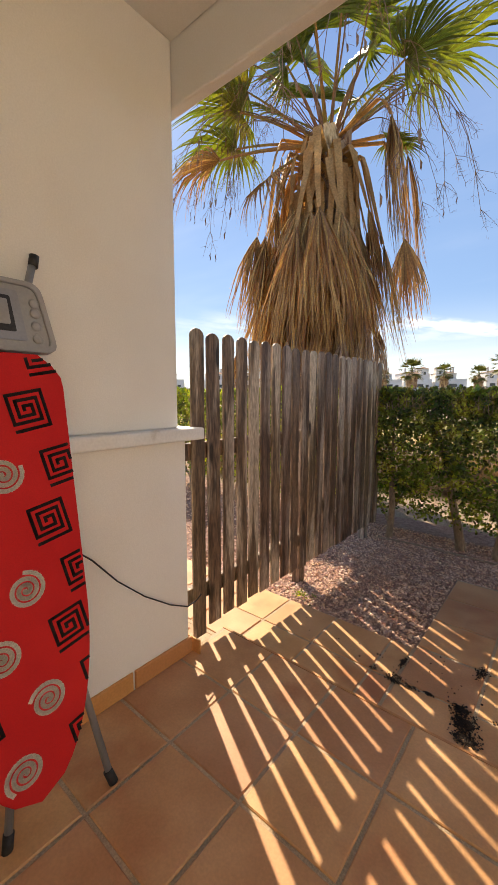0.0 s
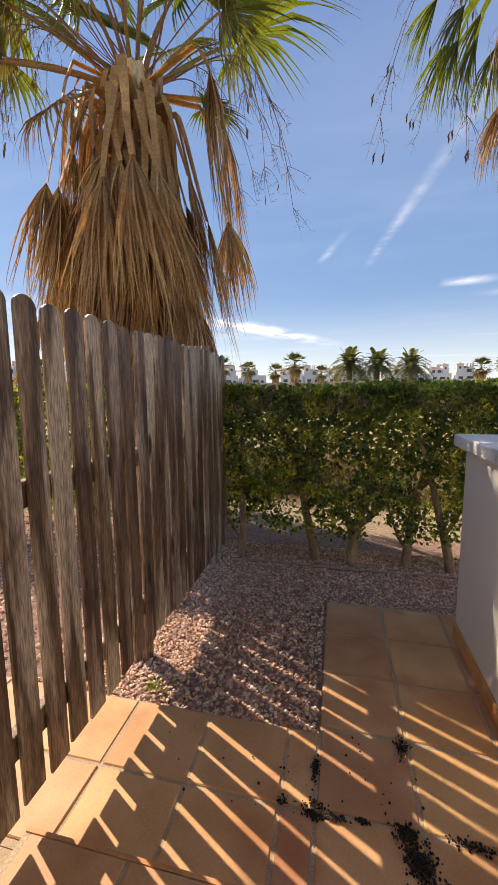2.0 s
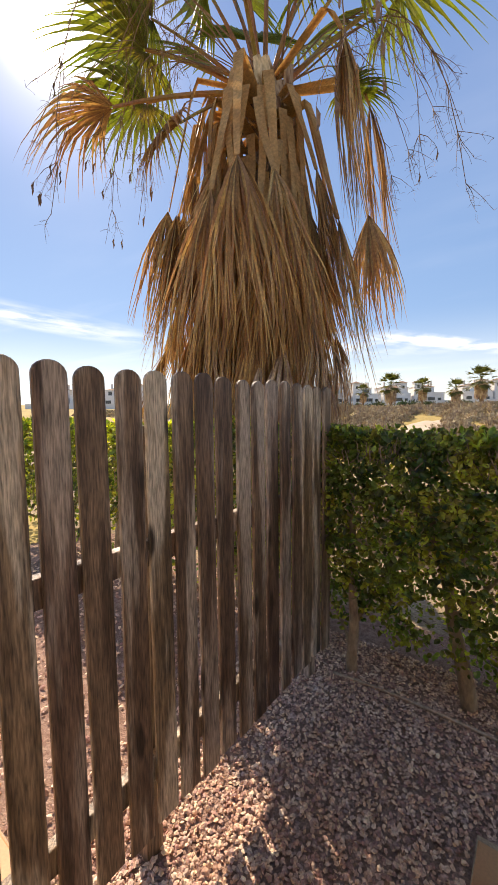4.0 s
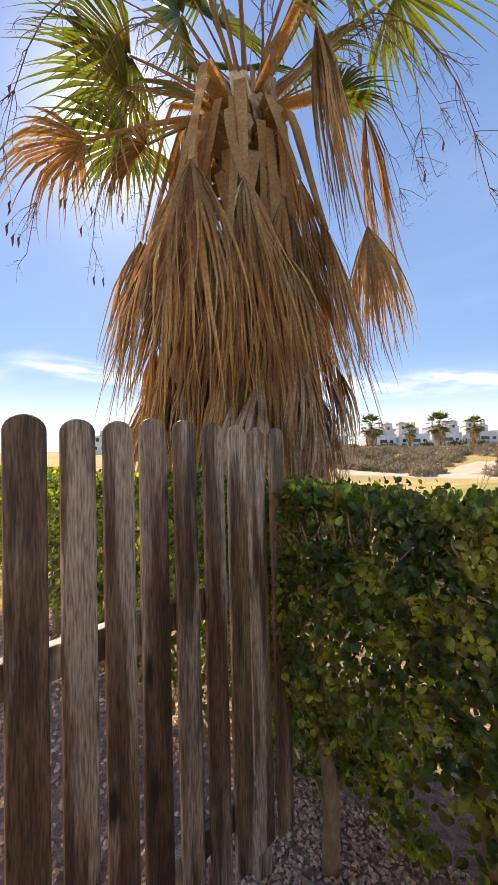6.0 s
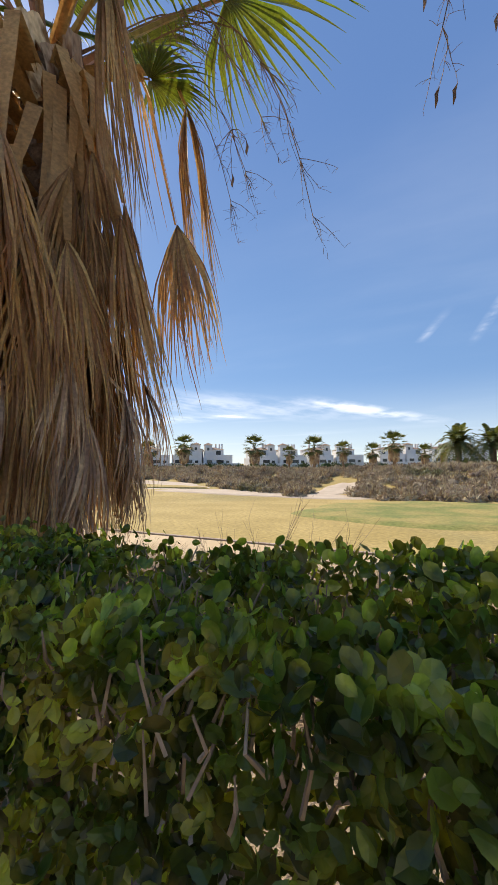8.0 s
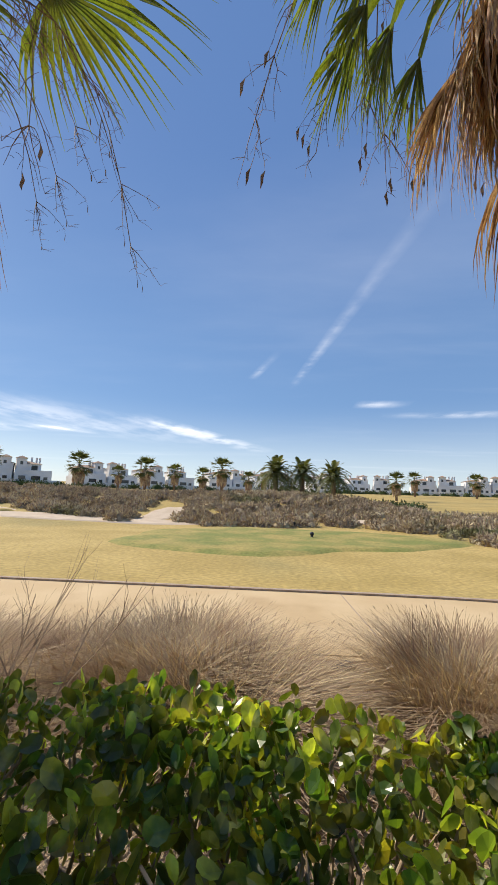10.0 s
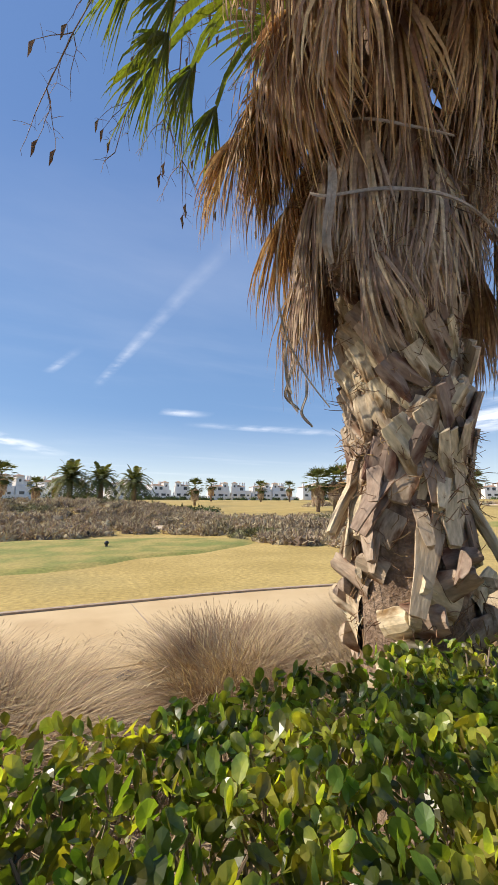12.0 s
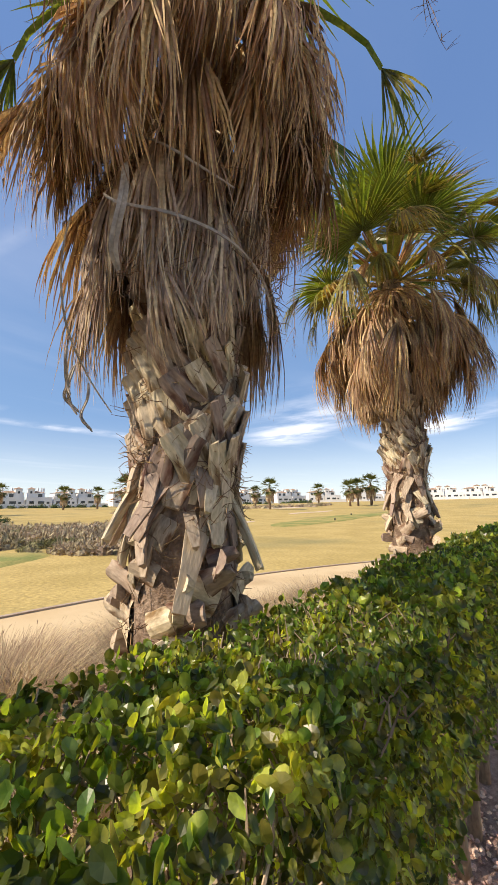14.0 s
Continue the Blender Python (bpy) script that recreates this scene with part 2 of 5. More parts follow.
M_FROND = mat("green_palm_frond", (0.085, 0.12, 0.026), (0.125, 0.155, 0.034), 0.4, 2.5, 40, 0.15, 0.003, trans=0.4, vary=0.3, island=True, c3=(0.24, 0.20, 0.06), c3_lo=0.6, c3_hi=0.75, c3_scale=1.6, tcol=(1.9, 1.75, 0.5))
M_PETIOLE = mat("palm_petiole", (0.26, 0.20, 0.05), (0.30, 0.13, 0.05), 0.5, 2, 30, 0.15, 0.003)
M_STALK = mat("dry_flower_stalk", (0.17, 0.10, 0.06), (0.26, 0.17, 0.11), 0.8, 6, 50, 0.1, 0.002)
M_SPATHE = mat("dry_spathe", (0.36, 0.29, 0.22), (0.48, 0.41, 0.33), 0.7, 6, 50, 0.3, 0.003, c3=(0.30, 0.21, 0.15), c3_lo=0.55, c3_hi=0.7, c3_scale=5)
M_OLIVE = mat("yellowing_palm_frond", (0.19, 0.19, 0.05), (0.30, 0.25, 0.08), 0.45, 2.5, 40, 0.15, 0.003, trans=0.35, vary=0.4, island=True, c3=(0.42, 0.29, 0.11), c3_lo=0.5, c3_hi=0.66, c3_scale=1.8, tcol=(1.6, 1.4, 0.5))
M_FARFROND = mat("far_palm_frond", (0.095, 0.11, 0.036), (0.15, 0.16, 0.055), 0.5, 0.6, 8, 0, trans=0.25, vary=0.35, island=True, tcol=(1.5, 1.4, 0.6))
M_FAIRWAY = mat("fairway_grass", (0.41, 0.295, 0.09), (0.49, 0.355, 0.12), 0.95, 0.35, 7, 0.6, 0.05, c3=(0.27, 0.225, 0.08), c3_lo=0.5, c3_hi=0.75, c3_scale=0.09, grain=0.22)
M_TEE = mat("tee_grass", (0.20, 0.22, 0.05), (0.38, 0.30, 0.09), 0.95, 0.5, 8, 0.5, 0.04, grain=0.2)
M_SAND = mat("bunker_sand", (0.55, 0.43, 0.30), (0.62, 0.50, 0.36), 0.95, 1, 12, 0.3, 0.03, grain=0.06)
M_CONC = mat("path_concrete", (0.58, 0.42, 0.225), (0.64, 0.48, 0.27), 0.9, 0.7, 60, 0.15, 0.004, c3=(0.46, 0.31, 0.16), c3_lo=0.55, c3_hi=0.8, c3_scale=0.5, grain=0.06)
M_KERB = mat("kerb_concrete", (0.38, 0.28, 0.20), (0.46, 0.36, 0.27), 0.9, 5, 60, 0.3, 0.004)
M_LITTER = mat("dry_ground", (0.34, 0.25, 0.155), (0.42, 0.32, 0.21), 0.95, 3, 40, 0.8, 0.03, grain=0.3)
M_DRY = mat("dry_grass", (0.40, 0.30, 0.185), (0.50, 0.39, 0.25), 0.8, 1.4, 30, 0, trans=0.25, vary=0.35, island=True, c3=(0.33, 0.22, 0.13), c3_lo=0.5, c3_hi=0.7, c3_scale=0.9, tcol=(1.3, 1.1, 0.7))
M_SHRUB = mat("grey_shrub", (0.33, 0.255, 0.17), (0.45, 0.36, 0.245), 0.95, 0.25, 5, 0, trans=0.15, vary=0.4, island=True, c3=(0.15, 0.15, 0.06), c3_lo=0.55, c3_hi=0.7, c3_scale=0.12, tcol=(1.1, 1.0, 0.7))
M_DARKSHRUB = mat("green_shrub", (0.04, 0.065, 0.02), (0.07, 0.09, 0.03), 0.9, 0.4, 5, 0, trans=0.15, vary=0.4, island=True)
M_HOUSE = mat("white_villa_wall", (0.74, 0.72, 0.69), (0.80, 0.79, 0.77), 0.9, 0.3, 6, 0.05, grain=0.03)
M_ROOF = mat("clay_roof", (0.34, 0.22, 0.15), (0.44, 0.30, 0.21), 0.9, 1, 9, 0.3, 0.05)
M_PANE = mat("dark_window", (0.03, 0.035, 0.04), (0.05, 0.055, 0.06), 0.1, 1, 9, 0, spec=0.6)
M_RED = mat("red_cotton_cover", (0.56, 0.012, 0.014), (0.62, 0.018, 0.018), 0.85, 3, 260, 0.15, 0.001, grain=0.06)
M_BLACKPRINT = mat("black_print", (0.018, 0.012, 0.012), (0.03, 0.02, 0.02), 0.85, 3, 260, 0.1, 0.001)
M_CREAMPRINT = mat("cream_print", (0.62, 0.55, 0.47), (0.68, 0.62, 0.54), 0.85, 3, 260, 0.1, 0.001)
M_GREYPL = mat("grey_plastic", (0.30, 0.30, 0.30), (0.36, 0.36, 0.36), 0.4, 5, 120, 0.05, 0.001, grain=0.05)
M_DARKPL = mat("dark_plastic", (0.02, 0.02, 0.022), (0.035, 0.035, 0.037), 0.5, 5, 120, 0.05, 0.001)
M_STEEL = mat("grey_painted_steel", (0.27, 0.28, 0.30), (0.33, 0.34, 0.36), 0.35, 5, 120, 0.05, 0.001, metal=0.4, grain=0.05)
M_SOIL = mat("dark_soil", (0.022, 0.015, 0.011), (0.05, 0.033, 0.023), 0.95, 30, 120, 0.5, 0.004)

# ---- mesh helpers ----
rng = np.random.default_rng(7)


def np_mesh(name, V, F, material, smooth=False):
    me = bpy.data.meshes.new(name)
    me.from_pydata(np.asarray(V, float).tolist(), [], F if isinstance(F, list) else np.asarray(F).tolist())
    me.materials.append(material)
    if smooth:
        me.polygons.foreach_set("use_smooth", [True] * len(me.polygons))
    me.update()
    return me


def bm_mesh(name, bm, material, smooth=False):
    me = bpy.data.meshes.new(name)
    bm.normal_update()
    bm.to_mesh(me)
    bm.free()
    me.materials.append(material)
    if smooth:
        for p in me.polygons:
            p.use_smooth = True
    return me


def put(name, me, parent=None, m=None, label=""):
    ob = new(name, me)
    if parent:
        ob.parent = parent
    if m is not None:
        ob.matrix_basis = m
    if label:
        ob["label"] = label
    return ob


def part(name, bm, material, parent, label="", smooth=False):
    return put(name, bm_mesh(name, bm, material, smooth), parent, label=label)


def box_bm(lo, hi, bevel=0.0, bm=None):
    bm = bm or bmesh.new()
    r = bmesh.ops.create_cube(bm, size=1.0)
    for v in r["verts"]:
        v.co = Vector([lo[i] + (v.co[i] + 0.5) * (hi[i] - lo[i]) for i in range(3)])
    if bevel:
        es = list({e for v in r["verts"] for e in v.link_edges})
        bmesh.ops.bevel(bm, geom=es, offset=bevel, segments=2, affect="EDGES", profile=0.5)
    return bm


def box(name, lo, hi, material, bevel=0.0, parent=None, label=""):
    return put(name, bm_mesh(name, box_bm(lo, hi, bevel), material), parent, label=label)


def tube(points, radii, sides=8, cap=True):
    """Vertices and faces of a tube along points."""
    P = np.asarray(points, float)
    n = len(P)
    radii = np.broadcast_to(np.asarray(radii, float), (n,))
    T = np.gradient(P, axis=0)
    T /= np.linalg.norm(T, axis=1, keepdims=True) + 1e-9
    up = np.array([0.0, 0, 1]) if abs(T[0][2]) < 0.9 else np.array([1.0, 0, 0])
    V, F = [], []
    for i in range(n):
        a = np.cross(T[i], up)
        a /= np.linalg.norm(a) + 1e-9
        b = np.cross(T[i], a)
        for k in range(sides):
            w = 2 * math.pi * k / sides
            V.append(P[i] + radii[i] * (math.cos(w) * a + math.sin(w) * b))
    for i in range(n - 1):
        for k in range(sides):
            k2 = (k + 1) % sides
            F.append([i * sides + k, i * sides + k2, (i + 1) * sides + k2, (i + 1) * sides + k])
    if cap:
        F.append(list(range(sides))[::-1])
        F.append([(n - 1) * sides + k for k in range(sides)])
    return np.array(V), F


def join_vf(items):
    V, F, o = [], [], 0
    for v, f in items:
        V.append(np.asarray(v, float))
        F.extend([[i + o for i in q] for q in f])
        o += len(v)
    return np.concatenate(V), F


def scatter(tv, tf, R, L):
    """Copies of a template by N turns-and-scales R and N places L, as one mesh's data."""
    tv, tf = np.asarray(tv, float), np.asarray(tf)
    V = np.einsum("nij,vj->nvi", R, tv) + L[:, None, :]
    F = tf[None] + (np.arange(len(L)) * len(tv))[:, None, None]
    return V.reshape(-1, 3), F.reshape(-1, tf.shape[1])


def frames_from(normal, heading):
    """Turns whose z is near normal and whose y is near heading."""
    z = normal / (np.linalg.norm(normal, axis=1, keepdims=True) + 1e-9)
    y = heading - z * np.sum(heading * z, axis=1, keepdims=True)
    y /= np.linalg.norm(y, axis=1, keepdims=True) + 1e-9
    x = np.cross(y, z)
    return np.stack([x, y, z], axis=2)


def ribbon(P, side, W):
    P, W = np.asarray(P, float), np.asarray(W, float)[:, None]
    side = np.asarray(side, float)
    V = np.concatenate([P - side * W, P + side * W])
    n = len(P)
    return V, [[i, i + 1, n + i + 1, n + i] for i in range(n - 1)]


# ---- the lie of the land ----
def smooth01(a, b, x):
    t = np.clip((x - a) / (b - a), 0, 1)
    return t * t * (3 - 2 * t)


def land(x, y):
    x, y = np.asarray(x, float), np.asarray(y, float)
    d = np.hypot(x - 1.5, y - 3.3)
    z = -0.06 - 0.22 * smooth01(4.3, 8.0, y)
    z = z + 0.029 * np.maximum(d - 26, 0) * smooth01(8, 16, y + np.abs(x) * 0.25) * (1 - 0.75 * smooth01(230, 420, d))
    for mx, my, ax, ay, h in ((-3, 45, 12, 8, 1.35), (-24, 46, 12, 9, 1.15), (-45, 48, 14, 12, 1.0), (9, 47, 9, 7, 0.9), (16, 30, 6, 6, 0.35), (60, 60, 22, 10, 0.8)):
        z = z + h * np.exp(-((x - mx) / ax) ** 2 - ((y - my) / ay) ** 2)
    z = z + 0.05 * np.sin(x * 0.35 + 1) * np.sin(y * 0.28) * smooth01(16, 30, y)
    return z


def path_far(x):
    """The far edge of the cart path."""
    return 12.25 - 0.019 * np.maximum(np.asarray(x, float) - 4.0, 0) ** 2 * 1.0


def axis_steps(lo, hi, near_lo, near_hi, step, grow=1.12):
    a, s, left = near_lo, step, []
    while a > lo:
        s *= grow
        a -= s
        left.append(a)
    b, s, right = near_hi, step, []
    while b < hi:
        s *= grow
        b += s
        right.append(b)
    return np.array(left[::-1] + list(np.arange(near_lo, near_hi + 1e-6, step)) + right)


def sheet(xs, ys, lift=0.0, keep=None):
    X, Y = np.meshgrid(xs, ys)
    Z = land(X, Y) + lift
    V = np.stack([X.ravel(), Y.ravel(), Z.ravel()], 1)
    n, m = len(xs), len(ys)
    F = []
    for j in range(m - 1):
        for i in range(n - 1):
            q = [j * n + i, j * n + i + 1, (j + 1) * n + i + 1, (j + 1) * n + i]
            if keep is None or keep(*V[q].mean(0)[:2]):
                F.append(q)
    return V, F


gx, gy = axis_steps(-1500, 1800, -20, 40, 1.0), axis_steps(-400, 2200, 12, 70, 1.0)
gy = np.concatenate([gy[gy < 11], np.array([11.2]), gy[gy > 11.9]])
V, F = sheet(gx, gy)
ground = put("ground", np_mesh("ground", V, F, M_FAIRWAY, True))
tagged(ground, "straw-yellow winter fairway grass rolling to the horizon", "ground", kind="structure")

V, F = sheet(np.arange(-20, 26, 0.5), np.concatenate([np.arange(4.2, 9.4, 0.25)]), 0.02)
tagged(put("ground_planting_strip", np_mesh("planting_strip", V, F, M_LITTER, True)), "dry sandy ground with straw litter behind the hedge", "ground", kind="structure")


def strip(name, xs, lo, hi, lift, height, material, label, category, rows=5):
    """A strip between two lines, lo(x) and hi(x), with edges of its own height."""
    V, F = [], []
    for x in xs:
        a, b = lo(x), hi(x)
        for k in range(rows):
            y = a + (b - a) * k / (rows - 1)
            V.append((x, y, float(land(x, y)) + lift))
        V.append((x, a, float(land(x, a)) + lift - height))
        V.append((x, b, float(land(x, b)) + lift - height))
    w = rows + 2
    for i in range(len(xs) - 1):
        for k in range(rows - 1):
            F.append([i * w + k, (i + 1) * w + k, (i + 1) * w + k + 1, i * w + k + 1])
        F.append([i * w + rows, (i + 1) * w + rows, (i + 1) * w, i * w])
        F.append([i * w + rows - 1, (i + 1) * w + rows - 1, (i + 1) * w + rows + 1, i * w + rows + 1])
    ob = put(name, np_mesh(name, V, F, material))
    return tagged(ob, label, category, kind="structure")


pxs = np.concatenate([np.arange(-60, 28, 1.0)])
strip("road_cart_path", pxs, lambda x: float(path_far(x)) - 3.35, lambda x: float(path_far(x)), 0.045, 0.2, M_CONC, "pale beige concrete golf cart path", "path", 9)
kerb_far = strip("kerb", pxs, lambda x: float(path_far(x)) + 0.004, lambda x: float(path_far(x)) + 0.13, 0.085, 0.3, M_KERB, "low brown concrete kerb along the path", "kerb", 2)
strip("kerb_near", pxs, lambda x: float(path_far(x)) - 3.47, lambda x: float(path_far(x)) - 3.354, 0.03, 0.3, M_CONC, "flush concrete edging of the path", "kerb", 2)
for jx in (-8.0, 3.1):
    d = 0.12
    pts = [(jx + d * k / 6, float(path_far(jx)) - 0.02 - 3.3 * k / 6) for k in range(7)]
    V = [(x + s * 0.012, y, float(land(x, y)) + 0.050) for x, y in pts for s in (-1, 1)]
    F = [[2 * i, 2 * i + 1, 2 * i + 3, 2 * i + 2] for i in range(6)]
    tagged(put("trim_path_joint", np_mesh("path_joint", V, F, M_KERB)), "dark expansion joint across the path", "joint", kind="structure")


def blob(name, cx, cy, ax, ay, seed, lift, material, label, category, turn=0.0):
    """A flat patch of ground with an uneven outline, laid on the land."""
    n, rings = 44, 8
    V, F = [(cx, cy, float(land(cx, cy)) + lift)], []
    for r in range(1, rings + 1):
        for k in range(n):
            a = 2 * math.pi * k / n
            w = 1 + 0.16 * math.sin(2 * a + seed) + 0.1 * math.sin(3 * a + 2 * seed) + 0.05 * math.sin(7 * a + seed)
            x, y = ax * w * math.cos(a) * r / rings, ay * w * math.sin(a) * r / rings
            x, y = cx + x * math.cos(turn) - y * math.sin(turn), cy + x * math.sin(turn) + y * math.cos(turn)
            V.append((x, y, float(land(x, y)) + lift * (1 if r < rings else -1.5)))
    for k in range(n):
        F.append([0, 1 + k, 1 + (k + 1) % n])
    for r in range(rings - 1):
        for k in range(n):
            a, b = 1 + r * n + k, 1 + r * n + (k + 1) % n
            F.append([a, a + n, b + n, b])
    return tagged(put(name, np_mesh(name, V, F, material, True)), label, category, kind="structure")


blob("ground_tee_green", 2.4, 23.2, 8.2, 6.0, 0.6, 0.09, M_TEE, "greener mown grass of the tee", "grass")
blob("ground_far_tee", 52, 26, 16, 4, 1.6, 0.08, M_TEE, "strip of greener mown grass far off", "grass")
for cx, cy, ax, ay, sd in ((-12, 30, 9, 2.0, 1.0), (-27, 33, 9, 3.0, 2.2), (8.6, 34, 2.2, 1.2, 0.3), (24, 37, 7, 2.6, 1.9), (36, 33, 5, 1.5, 0.9), (-6.5, 34, 1.6, 4, 0.4), (98, 62, 13, 3.5, 1.1), (70, 40, 8, 1.2, 2.0)):
    blob("ground_bunker", cx, cy, ax, ay, sd, 0.06, M_SAND, "pale sand bunker in the grass", "bunker")
blob("ground_green_island", -23, 31.5, 5, 1.2, 0.5, 0.16, M_FAIRWAY, "tongue of yellow grass in the sand bunker", "grass")

# ---- terrace ----
UP = 0.08
PX, PY = 0.345, 0.335
floor_hi = tagged(box("floor_upper_terrace", (-0.05, -3.2, -0.1), (3.6, 1.30, UP - 0.006), M_GROUT), "terracotta-tiled upper terrace with cement joints", "floor", kind="structure")
floor_lo = tagged(box("floor_lower_terrace", (-1.2, 1.30, -0.14), (2.2, 1.925, -0.006), M_GROUT), "terracotta-tiled lower terrace one low step down", "floor", kind="structure")
floor_side = tagged(box("floor_side_terrace", (-1.2, -1.2, -0.14), (-0.052, 1.297, -0.006), M_GROUT), "terracotta-tiled strip outside the low wall", "floor", kind="structure")
floor_path = tagged(box("floor_tile_path", (0.815, 1.925, -0.14), (1.90, 2.975, -0.006), M_GROUT), "terracotta-tiled path beside the gravel", "floor", kind="structure")
box("floor_step_edge", (-0.05, 1.3, 0.0), (3.6, 1.312, UP - 0.002), M_SKIRT)
tagged(bpy.data.objects["floor_step_edge"], "terracotta edge of the low terrace step", "step", kind="structure")

# side walls, beam and ceiling
WX = -0.035
tagged(box("wall_low_left", (WX - 0.24, -3.2, -0.1), (WX, 1.03, 1.172), M_WALL, 0.006), "cream plastered low wall under the coping", "wall", kind="structure")
tagged(box("wall_column_left", (WX - 0.26, -3.2, 1.229), (WX - 0.02, 1.005, 3.0), M_WALL, 0.008), "cream plastered wall column", "wall", kind="structure")
tagged(box("trim_coping_left", (WX - 0.30, -3.2, 1.172), (WX + 0.055, 1.105, 1.229), M_CAP, 0.008), "white coping stone on the low wall", "coping", kind="structure")
tagged(box("beam_front", (WX - 0.26, 1.007, 2.612), (4.2, 1.06, 3.2), M_CEIL, 0.01), "white plastered beam over the terrace front", "beam", kind="structure")
tagged(box("ceiling", (WX - 0.3, -3.3, 2.872), (4.2, 1.005, 3.1), M_CEIL), "white plastered porch ceiling", "ceiling", kind="structure")
tagged(box("wall_house_back", (-0.4, -3.45, -0.1), (4.2, -3.21, 3.2), M_WALL), "cream plastered house wall", "wall", kind="structure")
tagged(box("wall_column_right", (3.75, 0.75, -0.1), (4.1, 1.02, 2.9), M_WALL, 0.008), "cream plastered porch column", "wall", kind="structure")
tagged(box("wall_low_right", (1.545, 1.33, -0.1), (1.76, 2.75, 1.10), M_WALL, 0.006), "white plastered low garden wall", "wall", kind="structure")
tagged(box("trim_coping_right", (1.495, 1.31, 1.10), (1.81, 2.81, 1.165), M_CAP, 0.008), "white coping stone on the low garden wall", "coping", kind="structure")
tagged(box("wall_low_right_return", (1.76, 1.33, -0.1), (3.6, 1.5, 1.10), M_WALL, 0.006), "white plastered low garden wall", "wall", kind="structure")

# added out of view: a sunlit pale wall that fills the porch with bounced light
tagged(box("wall_neighbour_house", (7.6, -9.0, -0.2), (7.9, 0.9, 4.6), M_WALL), "unseen plain cream wall that bounces sunlight into the porch", "wall", kind="structure")

skirt_tile = bm_mesh("skirting_tile", box_bm((0, 0, 0), (0.010, 0.325, 0.085), 0.002), M_SKIRT)
skirt = tagged(new("baseboard_garden_wall"), "terracotta skirting tiles along the garden wall", "skirting", kind="structure")
for k in range(4):
    put("skirting_tile", skirt_tile, skirt, pose(1.5345, 1.345 + 0.335 * k, 0.002))

# ---- gravel, soil ----
tagged(box("ground_gravel_bed", (-4.0, 1.925, -0.2), (0.812, 4.35, -0.035), M_BED), "bed of pink-brown gravel under the hedge", "gravel", kind="structure")
tagged(box("ground_gravel_bed_side", (0.812, 2.978, -0.2), (14.0, 4.35, -0.037), M_BED), "bed of pink-brown gravel under the hedge", "gravel", kind="structure")
tagged(box("ground_gravel_bed_right", (1.902, 1.31, -0.2), (14.0, 2.977, -0.036), M_BED), "bed of pink-brown gravel beside the garden wall", "gravel", kind="structure")
# assumed ground out of view, made pale to reflect more light under the porch roof
tagged(box("pavement_side", (4.15, -6.0, -0.2), (14.0, 1.309, -0.038), M_CONC), "unseen pale concrete ground that bounces light into the porch", "pavement", kind="structure")
tagged(box("ground_gravel_bed_back", (-4.0, -3.2, -0.2), (-1.2, 1.925, -0.036), M_BED), "bed of pink-brown gravel beside the terrace", "gravel", kind="structure")
so = np.array([(0, 0, 0.7), (0, 0, -0.6), (1, 0, 0.05), (0.3, 0.9, -0.1), (-0.8, 0.6, 0.1), (-0.75, -0.65, -0.05), (0.35, -0.95, 0.1)])
sf = np.array([(0, 2, 3), (0, 3, 4), (0, 4, 5), (0, 5, 6), (0, 6, 2), (1, 3, 2), (1, 4, 3), (1, 5, 4), (1, 6, 5), (1, 2, 6)])


def stones(n, x0, x1, y0, y1, size, z):
    L = np.stack([rng.uniform(x0, x1, n), rng.uniform(y0, y1, n), z + rng.uniform(-0.006, 0.008, n)], 1)
    L = L[~((L[:, 0] > 0.80) & (L[:, 1] < 2.99) & (L[:, 1] > 1.9))]
    n = len(L)
    nz, hd = rng.normal(0, 0.5, (n, 3)) + (0, 0, 1), rng.normal(0, 1, (n, 3))
    R = frames_from(nz, hd) * (size * rng.uniform(0.6, 1.35, n))[:, None, None] * np.array([1, 0.8, 0.62])[None, None, :]
    return scatter(so, sf, R, L)


parts_v = [stones(24000, -0.35, 1.9, 1.93, 3.95, 0.0108, -0.030), stones(5000, -3.4, -0.35, 1.0, 4.2, 0.017, -0.026), stones(2600, 1.9, 5.0, 2.98, 3.95, 0.017, -0.026)]
V, F = join_vf([(v, f.tolist()) for v, f in parts_v])
tagged(put("gravel", np_mesh("gravel", V, F, M_GRAVEL)), "pinkish brown crushed stone gravel", "gravel", kind="stuff")

cl = []
for x, y, sx_, sy_, n in ((0.805, 1.61, 0.035, 0.03, 70), (0.805, 1.76, 0.015, 0.05, 40), (0.87, 1.60, 0.05, 0.012, 36), (0.965, 1.61, 0.03, 0.01, 20), (1.133, 1.92, 0.025, 0.05, 45), (1.10, 1.60, 0.04, 0.03, 90), (1.13, 1.53, 0.045, 0.05, 170), (1.15, 1.45, 0.05, 0.035, 120), (1.30, 1.61, 0.07, 0.02, 45), (0.70, 1.62, 0.03, 0.02, 12), (1.0, 1.7, 0.35, 0.2, 12), (0.5, 1.7, 0.3, 0.15, 6)):
    n = int(n * 2.6)
    sx_, sy_ = sx_ * 0.7, sy_ * 0.7
    L = np.stack([rng.normal(x, sx_ * 0.7, n), rng.normal(y, sy_ * 0.7, n), rng.uniform(0.002, 0.008, n)], 1)
    L = L[L[:, 1] > 1.33]
    n = len(L)
    R = frames_from(rng.normal(0, 0.6, (n, 3)) + (0, 0, 1), rng.normal(0, 1, (n, 3))) * (rng.uniform(0.0018, 0.0058, n))[:, None, None]
    v, f = scatter(so, sf, R, L)
    cl.append((v, f.tolist()))
V, F = join_vf(cl)
